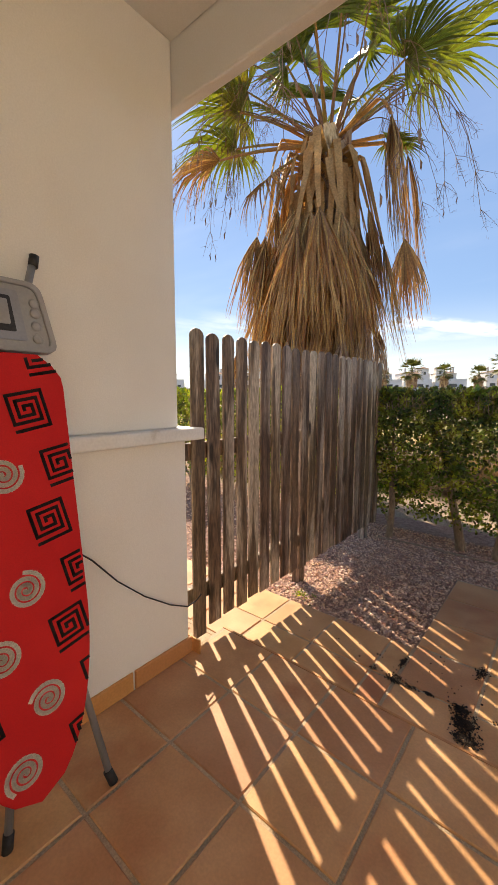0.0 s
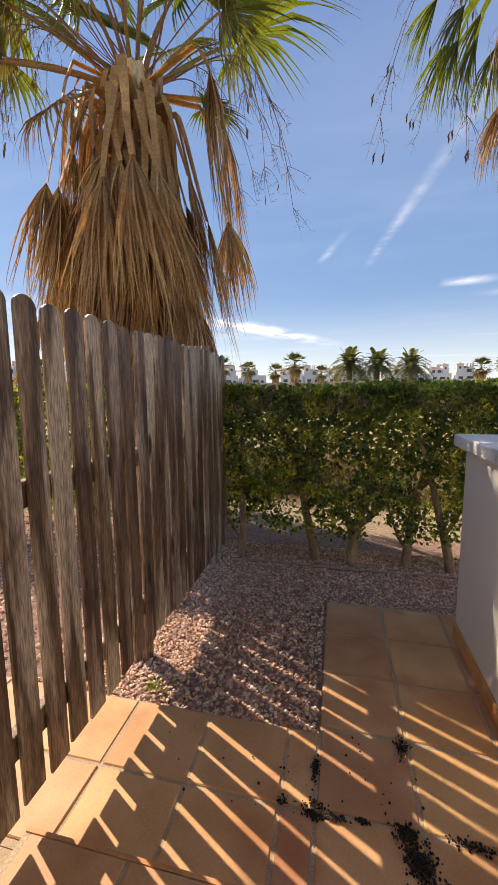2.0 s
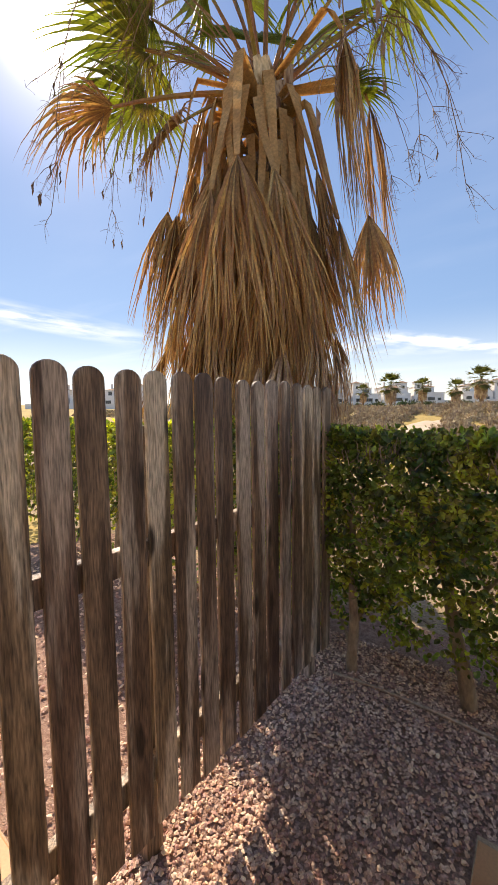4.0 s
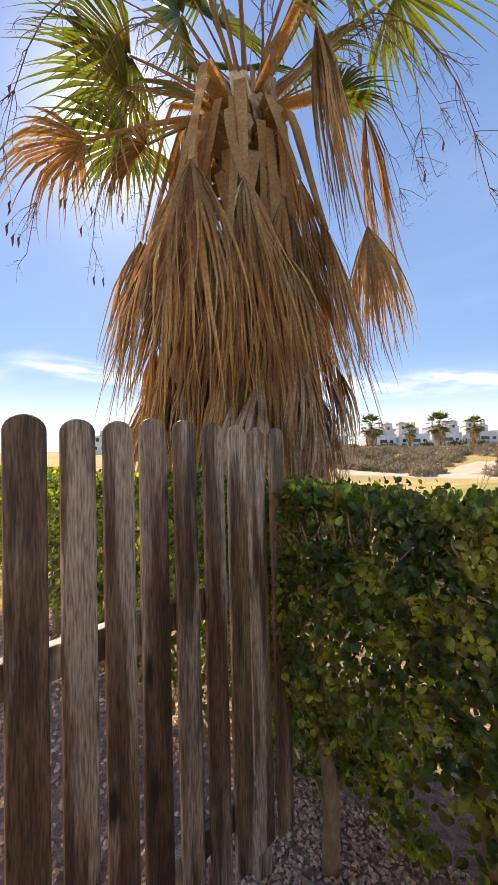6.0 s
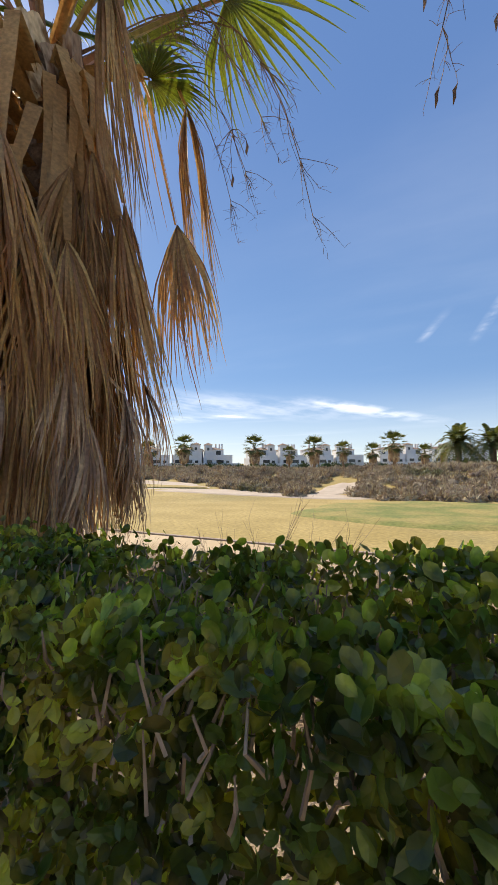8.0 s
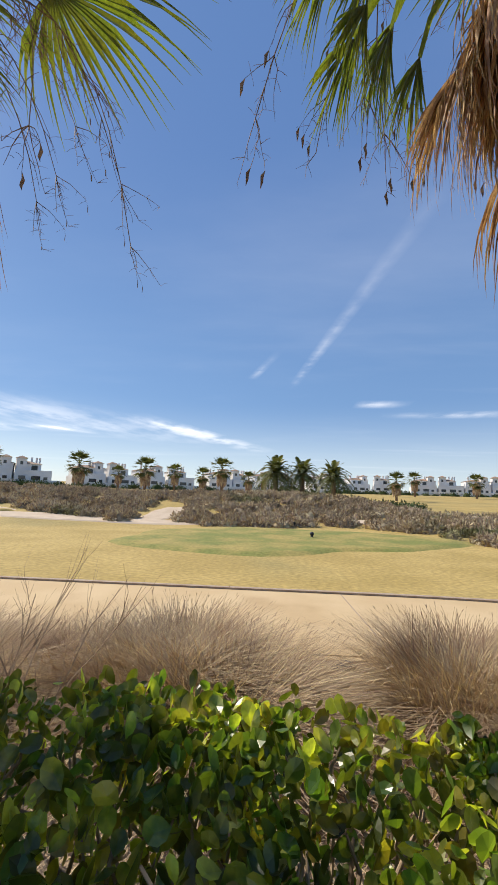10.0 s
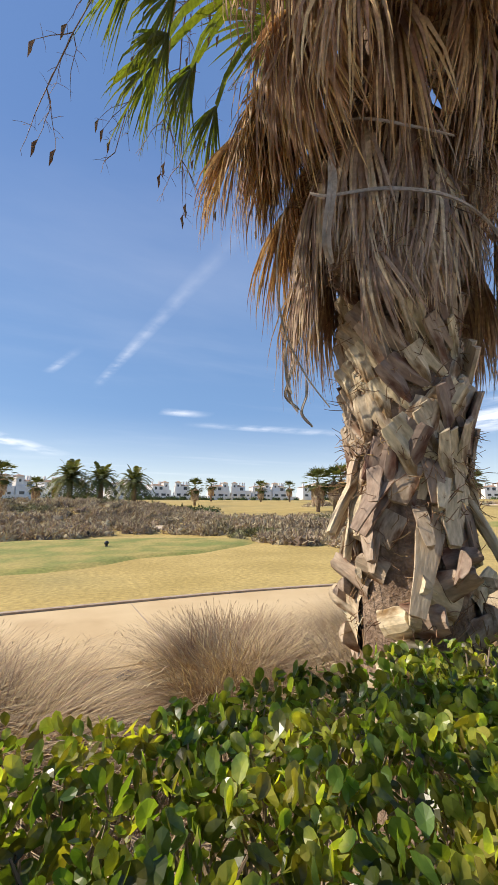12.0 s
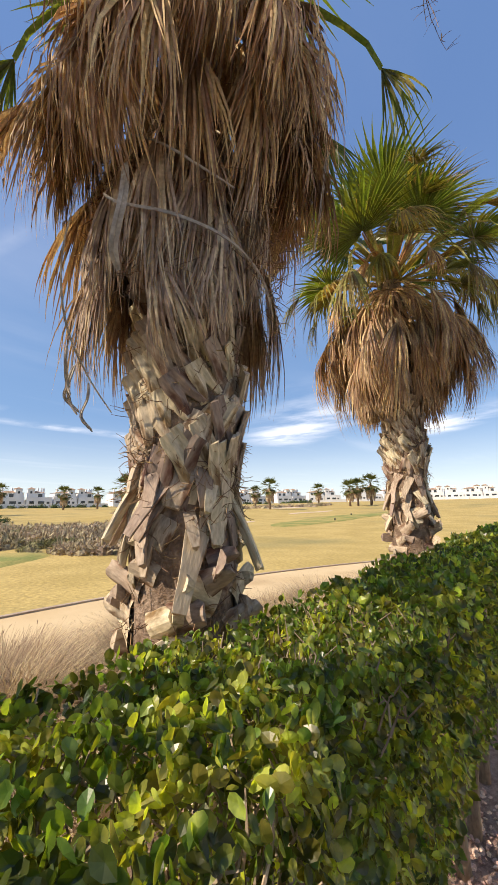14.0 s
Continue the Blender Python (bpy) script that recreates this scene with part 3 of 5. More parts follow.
tagged(put("soil_crumbs", np_mesh("soil_crumbs", V, F, M_SOIL)), "dark soil crumbs spilled along the tile joints", "soil", kind="stuff")

# ---- fence ----
fence = new("fence")
tagged(fence, "dark-stained picket privacy fence of weathered timber boards with rounded tops", "fence")


def board_mesh(w, h, th, warp):
    bm = bmesh.new()
    prof = [(-w / 2, 0), (w / 2, 0), (w / 2, h - w * 0.42)]
    prof += [(w / 2 * math.cos(a), h - w * 0.42 + w * 0.42 * math.sin(a)) for a in np.linspace(0.25, math.pi - 0.25, 9)]
    prof += [(-w / 2, h - w * 0.42)]
    a = [bm.verts.new((0, y, z)) for y, z in prof]
    f = bm.faces.new(a)
    r = bmesh.ops.extrude_face_region(bm, geom=[f])
    bmesh.ops.translate(bm, verts=[v for v in r["geom"] if isinstance(v, bmesh.types.BMVert)], vec=(-th, 0, 0))
    bmesh.ops.recalc_face_normals(bm, faces=bm.faces)
    es = [e for e in bm.edges if abs(e.verts[0].co.x - e.verts[1].co.x) < 1e-6]
    bmesh.ops.bevel(bm, geom=es, offset=0.003, segments=1, affect="EDGES")
    for v in bm.verts:
        v.co.x += warp * math.sin(v.co.z * 2.0) * 0.5
        v.co.y += warp * math.sin(v.co.z * 1.3 + 1) * 0.4
    return bm


edges_y = [1.077 + 0.1125 * k for k in range(22)]
for k, y in enumerate(edges_y):
    w = 0.0885 + rng.uniform(-0.004, 0.004)
    z0 = 0.145 + rng.uniform(-0.012, 0.012)
    if k == 0:
        z0, y = 0.11, 1.074
    bm = board_mesh(w, 1.70 - z0 + rng.uniform(-0.008, 0.008), 0.015, rng.uniform(-0.008, 0.008))
    ob = part("board", bm, M_WOOD, fence)
    ob.matrix_basis = pose(-0.046 + rng.uniform(-0.003, 0.003), y + 0.05 + rng.uniform(-0.004, 0.004), z0, rng.uniform(-0.3, 0.3), 0, rng.uniform(-1.5, 1.5))
for z in (1.06, 0.30):
    part("rail", box_bm((-0.105, 1.055, z), (-0.068, 3.54, z + 0.085), 0.004), M_WOOD, fence)
for y in (2.235, 3.43):
    part("post", box_bm((-0.176, y - 0.036, -0.08), (-0.107, y + 0.036, 1.52), 0.005), M_WOOD, fence)

# ---- hedge ----
hedge = new("hedge")
tagged(hedge, "clipped dark green broad-leaved hedge on bare stems", "hedge")
lv = np.array([(0, 0, 0), (0, 0.52, -0.10), (0, 1, 0.03), (-0.25, 0.28, 0.03), (-0.33, 0.62, 0.05), (0.25, 0.28, 0.03), (0.33, 0.62, 0.05), (0, 0.22, -0.04), (-0.22, 0.87, 0.02), (0.22, 0.87, 0.02)])
lf = np.array([(0, 7, 3), (7, 1, 3), (3, 1, 4), (4, 1, 8), (8, 1, 2), (0, 5, 7), (7, 5, 1), (5, 6, 1), (6, 9, 1), (9, 2, 1)])
lv2 = lv[:7]
lf2 = np.array([(0, 1, 3), (3, 1, 4), (4, 1, 2), (0, 5, 1), (5, 6, 1), (6, 2, 1)])


def hedge_top(x, y):
    return 1.435 + 0.03 * np.sin(x * 2.3 + y) + 0.02 * np.sin(x * 5.1 + 2) + 0.015 * np.sin(y * 9 + x * 3)


def hedge_front(x, z):
    return 3.47 + 0.035 * np.sin(x * 3.1 + z * 4) + 0.03 * np.sin(x * 7 + 1) * np.sin(z * 6) + 0.09 * smooth01(2.2, 6.0, x)


def hedge_leaves(x0, x1, n_top, n_front, n_in, n_back, size, tv, tf):
    P, N = [], []
    x, y = rng.uniform(x0, x1, n_top), rng.uniform(3.47, 4.16, n_top)
    z = hedge_top(x, y) - rng.exponential(0.045, n_top) - 0.1 * np.maximum(0, np.abs(y - 3.82) - 0.28) ** 1.0
    P.append(np.stack([x, y, z], 1))
    up = (rng.uniform(0, 1, n_top) < 0.55)[:, None]
    N.append(np.where(up, rng.normal(0, 1, (n_top, 3)) * (1, 1, 0.35) + (0, 0, 0.35), rng.normal(0, 0.8, (n_top, 3)) + (0, -0.1, 0.7)))
    x = rng.uniform(x0, x1, n_front)
    z = 1.45 - 1.25 * rng.beta(0.95, 1.3, n_front)
    y = hedge_front(x, z) + rng.exponential(0.05, n_front) + 0.10 * smooth01(0.7, 0.2, z)
    P.append(np.stack([x, y, z], 1)), N.append(rng.normal(0, 0.5, (n_front, 3)) + (0, -0.8, 0.45))
    x, y, z = rng.uniform(x0, x1, n_in), rng.uniform(3.5, 4.12, n_in), 1.42 - 1.1 * rng.beta(1.0, 1.7, n_in)
    P.append(np.stack([x, y, z], 1)), N.append(rng.normal(0, 0.8, (n_in, 3)) + (0, 0, 0.5))
    x, z = rng.uniform(x0, x1, n_back), 1.45 - 1.3 * rng.beta(1.0, 1.05, n_back)
    y = 4.17 - rng.exponential(0.04, n_back)
    P.append(np.stack([x, y, z], 1)), N.append(rng.normal(0, 0.5, (n_back, 3)) + (0, 0.8, 0.45))
    P, N = np.concatenate(P), np.concatenate(N)
    keep = np.sin(P[:, 0] * 9.0) * np.sin(P[:, 2] * 8 + P[:, 0] * 2) * smooth01(1.3, 0.4, P[:, 2]) < rng.uniform(0.0, 0.75, len(P))
    keep &= (np.sin(P[:, 0] * 17 + 3 * np.sin(P[:, 1] * 11)) * np.sin(P[:, 1] * 23 + P[:, 0] * 7) < rng.uniform(-0.15, 0.9, len(P))) | (P[:, 2] < 1.25)
    P, N = P[keep], N[keep]
    n = len(P)
    R = frames_from(N, rng.normal(0, 0.8, (n, 3)) + (0, 0, 0.6)) * (size * rng.uniform(0.45, 1.4, n))[:, None, None]
    return scatter(tv, tf, R, P)


V, F = join_vf([(v, f.tolist()) for v, f in (
    hedge_leaves(-0.6, 3.4, 19000, 27000, 11000, 8000, 0.0325, lv, lf),
    hedge_leaves(3.4, 7.0, 5200, 7500, 3000, 1800, 0.052, lv2, lf2),
    hedge_leaves(-4.5, -0.6, 4600, 6200, 3600, 3500, 0.055, lv2, lf2),
    hedge_leaves(7.0, 14.0, 3600, 4200, 1500, 1200, 0.085, lv2, lf2),
    hedge_leaves(-12.0, -4.5, 3400, 3000, 1500, 1800, 0.085, lv2, lf2))])
tagged(put("foliage", np_mesh("foliage", V, F, M_LEAF), hedge), kind="stuff")


def stem(x, y, lean, seed, thick):
    r = random.Random(seed)
    items = []
    base = np.array([x, y, -0.08])
    p = [base]
    d = np.array([lean, r.uniform(-0.1, 0.15), 1.0])
    for k in range(7):
        d = d + np.array([r.uniform(-0.12, 0.12), r.uniform(-0.08, 0.08), 0])
        p.append(p[-1] + d / np.linalg.norm(d) * 0.175)
    items.append(tube(p, np.linspace(thick * 1.25, thick * 0.45, 8), 8))
    for b in range(r.randint(4, 6)):
        k = r.randint(1, 5)
        q = [p[k]]
        e = np.array([r.uniform(-0.9, 0.9), r.uniform(-0.5, 0.6), r.uniform(0.5, 1.1)])
        for j in range(6):
            e = e + np.array([r.uniform(-0.2, 0.2), r.uniform(-0.2, 0.2), r.uniform(0, 0.25)])
            n = q[-1] + e / np.linalg.norm(e) * 0.12
            n[1], n[2] = min(max(n[1], 3.68), 3.96), min(n[2], 1.22 + 0.01 * j)
            q.append(n)
        items.append(tube(q, np.linspace(thick * 0.5, 0.004, 7), 6))
    return items


stem_x = [(0.06, 3.62, 0.05, 0.030), (0.70, 3.69, -0.02, 0.036), (0.99, 3.64, 0.0, 0.040), (1.41, 3.68, 0.06, 0.032), (1.76, 3.66, -0.05, 0.032)]
stem_x += [(2.25 + 0.48 * k + 0.1 * math.sin(k * 2.1), 3.7 + 0.03 * math.sin(k), 0.05 * math.sin(k * 3), 0.033) for k in range(9)]
stem_x += [(-0.42 - 0.52 * k + 0.1 * math.sin(k * 1.7), 3.7, 0.05 * math.cos(k * 3), 0.033) for k in range(8)]
for k, (x, y, lean, th) in enumerate(stem_x):
    V, F = join_vf(stem(x, y, lean, k + 3, th))
    put("stem", np_mesh("stem", V, F, M_BARK, True), hedge, label="bare grey-brown woody stem")
tw = []
for k in range(1900):
    x, y = rng.uniform(-0.4, 3.6), rng.uniform(3.48, 4.12)
    a = np.array([x, y, 1.45 - rng.uniform(0.10, 0.22)])
    b = a + np.array([rng.normal(0, 0.03), rng.normal(0, 0.03), rng.uniform(0.05, 0.11)])
    tw.append(tube([a, (a + b) / 2 + rng.normal(0, 0.01, 3), b], [0.0035, 0.003, 0.0018], 4, False))
for k in range(300):
    x, z = rng.uniform(-0.4, 3.6), rng.uniform(0.3, 1.3)
    a = np.array([x, 3.78, z])
    b = np.array([x + rng.normal(0, 0.08), 3.64 + rng.uniform(-0.02, 0.1), z + rng.uniform(0.0, 0.22)])
    tw.append(tube([a, (a + b) / 2 + rng.normal(0, 0.02, 3), b], [0.005, 0.004, 0.002], 4, False))
V, F = join_vf(tw)
tagged(put("twig_tangle", np_mesh("twig_tangle", V, F, M_BARK), hedge, label="thin cut woody twigs"), kind="stuff")
pipe_pts = [(x, 3.50 + 0.025 * math.sin(x * 1.3) + 0.01 * math.sin(x * 5), -0.012 + 0.004 * math.sin(x * 4)) for x in np.linspace(0.0, 4.0, 30)]
V, F = tube(pipe_pts, 0.008, 6)
tagged(put("irrigation_pipe", np_mesh("irrigation_pipe", V, F, M_KERB, True)), "thin brown irrigation pipe lying on the gravel", "pipe")

# ---- palms ----
def fan_frond(seed, Lp=1.15, R=0.95, segs=34, spread=2.0, droop=0.55, blade=None):
    """A fan frond that leaves along +x: blade of pleated fingers on a curved petiole."""
    r = random.Random(seed)
    V, F = [], []
    sag = r.uniform(0.08, 0.2)
    pet = [np.array([t * Lp, 0, 0.0 - sag * t * t * Lp]) for t in np.linspace(0, 1, 6)]
    hub, slope = pet[-1], -2 * sag
    ca, sa = math.cos(math.atan(slope)), math.sin(math.atan(slope))
    for s in range(segs):
        a = spread * (2 * (s + 0.5) / segs - 1) + r.uniform(-0.02, 0.02)
        da = 2 * spread / segs * 0.52
        ln = R * (1.0 - 0.25 * (abs(a) / spread) ** 2) * r.uniform(0.88, 1.05)
        dr = droop * r.uniform(0.7, 1.4)
        rows = ((0.03, 1.0), (0.3, 1.0), (0.55, 0.95), (0.72, 0.42), (0.87, 0.22), (1.0, 0.04))
        o = len(V)
        for f, w in rows:
            q = f * ln
            hw = min(q * da, 0.55 * ln * da) * w if f > 0.05 else 0.012
            x, y = q * math.cos(a), q * math.sin(a)
            z = 0.10 * ln * abs(math.sin(a)) * f - dr * ln * max(0, f - 0.35) ** 2
            px, py = -math.sin(a) * hw, math.cos(a) * hw
            for k, zz in ((-1, 0.35 * hw), (0, -0.35 * hw), (1, 0.35 * hw)):
                lx, ly, lz = x + k * px, y + k * py, z + zz
                V.append((hub[0] + lx * ca - lz * sa, ly, hub[2] + lx * sa + lz * ca))
        for i in range(len(rows) - 1):
            for k in (0, 1):
                F.append([o + 3 * i + k, o + 3 * i + k + 1, o + 3 * i + 4 + k, o + 3 * i + 3 + k])
    tv, tf = tube(pet, np.linspace(0.028, 0.012, 6), 5)
    n = len(V)
    me = np_mesh("frond", np.concatenate([np.array(V), tv]), F + [[i + n for i in q] for q in tf], blade or M_FROND)
    me.materials.append(M_PETIOLE)
    for p in me.polygons[len(F):]:
        p.material_index = 1
    return me


def dead_frond(seed, out=0.45, drop=0.55, ln=0.95, fans=44, width=0.34, material=None):
    """A dead frond: flat petiole bending over and down from the origin, blade hanging in narrow strips."""
    r = random.Random(seed)
    items = []
    pet = [np.array([out * (0.30 * math.sin(t * 1.57) + 0.70 * t ** 1.7), r.uniform(-0.012, 0.012), 0.05 * math.sin(t * 3.0) - drop * t ** 1.25]) for t in np.linspace(0, 1, 7)] if out < 1 else [np.array([out * math.sin(t * 1.45), r.uniform(-0.01, 0.01), 0.10 * math.sin(t * 3.0) - drop * t * t]) for t in np.linspace(0, 1, 7)]
    v, f = ribbon(pet, (0, 1, 0), np.linspace(0.036, 0.022, 7))
    items.append((v, f))
    v, f = ribbon([p + np.array([0.004, 0, 0.006]) for p in pet], (0.25, 0.3, 0.9), np.linspace(0.012, 0.007, 7))
    items.append((v, f))
    hub = pet[-1]
    for s in range(fans):
        a = width * (2 * (s + 0.5) / fans - 1) + r.uniform(-0.05, 0.05)
        L_ = ln * r.uniform(0.75, 1.08) * (1 - 0.18 * abs(a) / width)
        o = r.uniform(-0.06, 0.10)
        tw = r.uniform(-0.6, 0.6)
        pts, wd = [], []
        k1, k2 = r.uniform(-0.05, 0.05), r.uniform(-0.04, 0.04)
        for f_, w in ((0, 0.5), (0.18, 1.0), (0.42, 1.0), (0.68, 0.6), (0.86, 0.35), (1.0, 0.05)):
            q = f_ * L_
            pts.append(hub + np.array([o * math.sin(f_ * 1.8) + k1 * f_ * f_ + 0.07 * math.sin(f_ * 2.6), math.sin(a) * q * (1 - 0.42 * f_) + k2 * f_ ** 3, -q * (0.96 - 0.02 * f_)]))
            wd.append(0.0092 * w)
        items.append(ribbon(pts, (math.sin(tw) * 0.8, math.cos(tw), 0), wd))
    V, F = join_vf(items)
    return np_mesh("dead_frond", V, F, material or M_DEAD)


def stalk_mesh(seed, reach=1.5, drop=1.2):
    """A dry flower stalk that arches out along +x and hangs in fine branching twigs."""
    r = random.Random(seed)
    items = []
    main = []
    for t in np.linspace(0, 1, 12):
        main.append(np.array([reach * math.sin(t * 1.5) ** 0.8, 0.12 * math.sin(t * 4 + seed), 0.55 * math.sin(t * 2.6) - drop * t ** 3]))
    items.append(tube(main, np.linspace(0.010, 0.003, 12), 4, False))
    for k in range(16):
        i = r.randint(5, 11)
        p = [main[i]]
        d = np.array([r.uniform(-0.5, 0.8), r.uniform(-0.9, 0.9), r.uniform(-1.4, -0.2)])
        for j in range(5):
            d = d + np.array([r.uniform(-0.35, 0.35), r.uniform(-0.35, 0.35), -0.25])
            p.append(p[-1] + d / np.linalg.norm(d) * r.uniform(0.05, 0.09))
        items.append(tube(p, np.linspace(0.0035, 0.0014, 6), 3, False))
        for m in range(5):
            j = r.randint(1, 5)
            e = np.array([r.uniform(-1, 1), r.uniform(-1, 1), r.uniform(-0.8, 0.4)])
            q = [p[j], p[j] + e * 0.045, p[j] + e * 0.08 + np.array([0, 0, -0.012])]
            items.append(tube(q, [0.0016, 0.0013, 0.0010], 3, False))
        if r.random() < 0.45:
            b = p[-1]
            items.append(ribbon([b, b + np.array([0.01, 0.008, -0.04]), b + np.array([0.0, 0.012, -0.085]), b + np.array([0.012, 0, -0.12])], (0.6, 0.7, 0), [0.002, 0.012, 0.010, 0.001]))
    V, F = join_vf(items)
    return np_mesh("flower_stalk", V, F, M_STALK)


def boot_mesh(seed, ln, w):
    """A cut leaf base: a thick strap, broad and split at the foot, curling outwards at its torn end."""
    r = random.Random(seed)
    V, F = [], []
    n = 7
    curl = r.uniform(0.05, 0.35)
    for i in range(n):
        t = i / (n - 1)
        z = ln * t
        x = 0.02 + curl * ln * t ** 2.2
        hw = w * (0.62 - 0.22 * t + 0.06 * math.sin(t * 5 + seed)) * (1.0 if t < 0.99 else r.uniform(0.7, 0.95))
        th = 0.016 * (1 - 0.55 * t)
        for y, dx in ((-hw, -0.012), (-hw * 0.5, 0.010), (0, 0.016), (hw * 0.5, 0.010), (hw, -0.012)):
            jag = r.uniform(-0.04, 0.03) * ln if i == n - 1 else 0
            V.append((x + dx + r.uniform(-0.002, 0.002), y, z + jag))
        for y in (hw, -hw):
            V.append((x - 0.012 - th, y, z))
    for i in range(n - 1):
        a, b = i * 7, (i + 1) * 7
        for k in range(6):
            F.append([a + k, a + k + 1, b + k + 1, b + k])
        F.append([a + 6, a, b, b + 6])
    F.append([(n - 1) * 7 + k for k in range(7)])
    return np_mesh("leaf_base", V, F, M_BOOT)


def hung_frond(seed, strap=0.95, out=0.22, flare=0.16, ln=1.15, fans=40, width=0.4, open_=0.5, material=None, yaw=0.0, thick=0.0082):
    """A dead frond folded down against the trunk: a flat strap of a petiole that hangs almost straight, and a half-folded
    fan below it, whole near its hub and frayed into curling strips towards the ends."""
    r = random.Random(seed)
    pet = []
    for t in np.linspace(0, 1, 9):
        bend = min(t / 0.16, 1.0)
        pet.append(np.array([out * math.sin(bend * 1.57) + flare * t, 0.02 * math.sin(t * 4 + seed), 0.07 * math.sin(min(t / 0.16, 1.0) * 2.4) - strap * max(0.0, t - 0.05)]))
    items = [ribbon(pet, (0, 1, 0), np.linspace(0.046, 0.020, 9)), ribbon([p + np.array([-0.014, 0, 0]) for p in pet], (0.5, 0.85, 0), np.linspace(0.028, 0.012, 9))]
    hub = pet[-1]
    for s in range(fans):
        a = width * (2 * (s + 0.5) / fans - 1) + r.uniform(-0.03, 0.03)
        L_ = ln * r.uniform(0.55, 1.12) * (1 - 0.2 * (a / width) ** 2)
        fold = (0.05 if s % 2 else -0.05) * open_ + r.uniform(-0.03, 0.03)
        c1, c2 = r.uniform(-0.09, 0.09), r.uniform(-0.08, 0.12)
        tw = r.uniform(-0.9, 0.9)
        pts, wd = [], []
        for f_, w in ((0, 0.5), (0.16, 1.0), (0.38, 1.15), (0.58, 0.8), (0.76, 0.5), (0.9, 0.32), (1.0, 0.05)):
            q = f_ * L_
            free = max(0.0, f_ - 0.45)
            pts.append(hub + np.array([fold * min(1, f_ * 3) + flare * 0.35 * f_ + c2 * free * free * 2.2, 0, -q * (0.97 - 0.10 * abs(a))]))
            side = math.sin(a) * q * (1 - 0.55 * f_) + c1 * free * 1.6 + 0.02 * math.sin(f_ * 9 + s) * free
            pts[-1] = pts[-1] + side * np.array([-math.sin(yaw), math.cos(yaw), 0])
            wd.append(thick * w)
        items.append(ribbon(pts, (math.sin(tw - yaw) * 0.9, math.cos(tw - yaw), 0), wd))
    V, F = join_vf(items)
    return np_mesh("dead_frond", V, F, material or M_DEAD)


def split_base_mesh(seed, ln, w):
    """A leaf base that clasps the trunk: a blunt cut tongue above, split below into two legs that straddle the base under it."""
    r = random.Random(seed)
    V, F = [], []
    n = 8
    cut = r.uniform(0.0, 0.05)
    for leg in (-1, 1):
        o = len(V)
        for i in range(n):
            t = i / (n - 1)
            gap = max(0.0, 0.42 - t) * w * 0.9
            outer = w * (0.80 - 0.20 * t) + 0.004 * math.sin(t * 9 + seed)
            lift = 0.010 + cut * t ** 2.5 + 0.010 * math.sin(t * 3.1)
            th = 0.020 * (1 - 0.4 * t)
            z = ln * t + (r.uniform(-0.05, 0.03) * ln if i == n - 1 else 0)
            wrap = outer * outer * 1.6
            V += [(lift - 0.004, leg * gap, z), (lift + 0.010, leg * (gap + outer) / 2, z), (lift - wrap, leg * outer, z), (lift - wrap - th, leg * outer, z), (lift - th - 0.006, leg * gap, z)]
        for i in range(n - 1):
            for k in range(5):
                q = [o + 5 * i + k, o + 5 * i + (k + 1) % 5, o + 5 * i + 5 + (k + 1) % 5, o + 5 * i + 5 + k]
                F.append(q if leg > 0 else q[::-1])
        F.append([o + 5 * (n - 1) + k for k in range(5)])
        F.append([o + k for k in range(5)])
    return np_mesh("leaf_base", V, F, M_BOOT)


FRONDS = [fan_frond(s, 1.0 + 0.12 * (s % 3), 0.95 + 0.05 * (s % 4), droop=0.4 + 0.2 * (s % 3)) for s in range(5)]
THATCH = [dead_frond(s + 40, 0.30 + 0.06 * (s % 4), 0.42 + 0.1 * (s % 3), 0.8 + 0.08 * (s % 4), fans=50, width=0.32 + 0.06 * (s % 3), material=M_THATCH) for s in range(6)]
DRYFANS = [fan_frond(s + 60, 1.15, 0.85, 30, 1.25, 1.0, M_DEAD) for s in range(2)]
DROOPS = [dead_frond(s + 80, 1.25 + 0.1 * s, 0.55, 0.80, 30, 0.75, M_FROND) for s in range(2)]
SHOULDER = [dead_frond(s + 90, 1.15 + 0.2 * s, 0.6, 0.72, 40, 0.5) for s in range(2)]
HUNG = [hung_frond(s + 200, 0.80 + 0.16 * (s % 4), 0.20 + 0.04 * (s % 3), 0.03 + 0.06 * (s % 3), 1.1 + 0.16 * (s % 4), 46, 0.30 + 0.07 * (s % 3), yaw=0.3 * (s % 3 - 1)) for s in range(8)]
CURTAIN = [hung_frond(s + 230, 0.25, 0.75 + 0.15 * s, 0.10, 1.75, 64, 0.22, 1.2) for s in range(2)]
FOLDFAN = [hung_frond(s + 240, 1.40, 0.62, 0.30, 1.30, 70, 0.50, 0.8, yaw=1.3, thick=0.0095) for s in range(2)]
BIGFAN = [fan_frond(s + 250, 1.35, 1.05, 40, 1.9, 0.95) for s in range(2)]
KINDS = {"hung": (HUNG, "dead frond folded down against the trunk", "dead_frond"), "curtain": (CURTAIN, "long dead frond hanging as a ragged curtain", "dead_frond"), "fold": (FOLDFAN, "half-folded dead fan hanging clear of the skirt", "dead_frond"), "big": (BIGFAN, "large green fan frond with drooping tips", "frond"), "green": (FRONDS, "green fan frond", "frond"), "dry": (DRYFANS, "brown dried fan frond held out from the crown", "dead_frond"),
         "droop": (DROOPS, "drooping half-green frond", "frond"), "shoulder": (SHOULDER, "long dead frond hanging clear of the skirt", "dead_frond")}
GREYS = [dead_frond(s + 20, 0.22 + 0.08 * (s % 4), 0.35, 0.7 + 0.08 * (s % 4), fans=40, width=0.36, material=M_GREYDEAD) for s in range(4)]
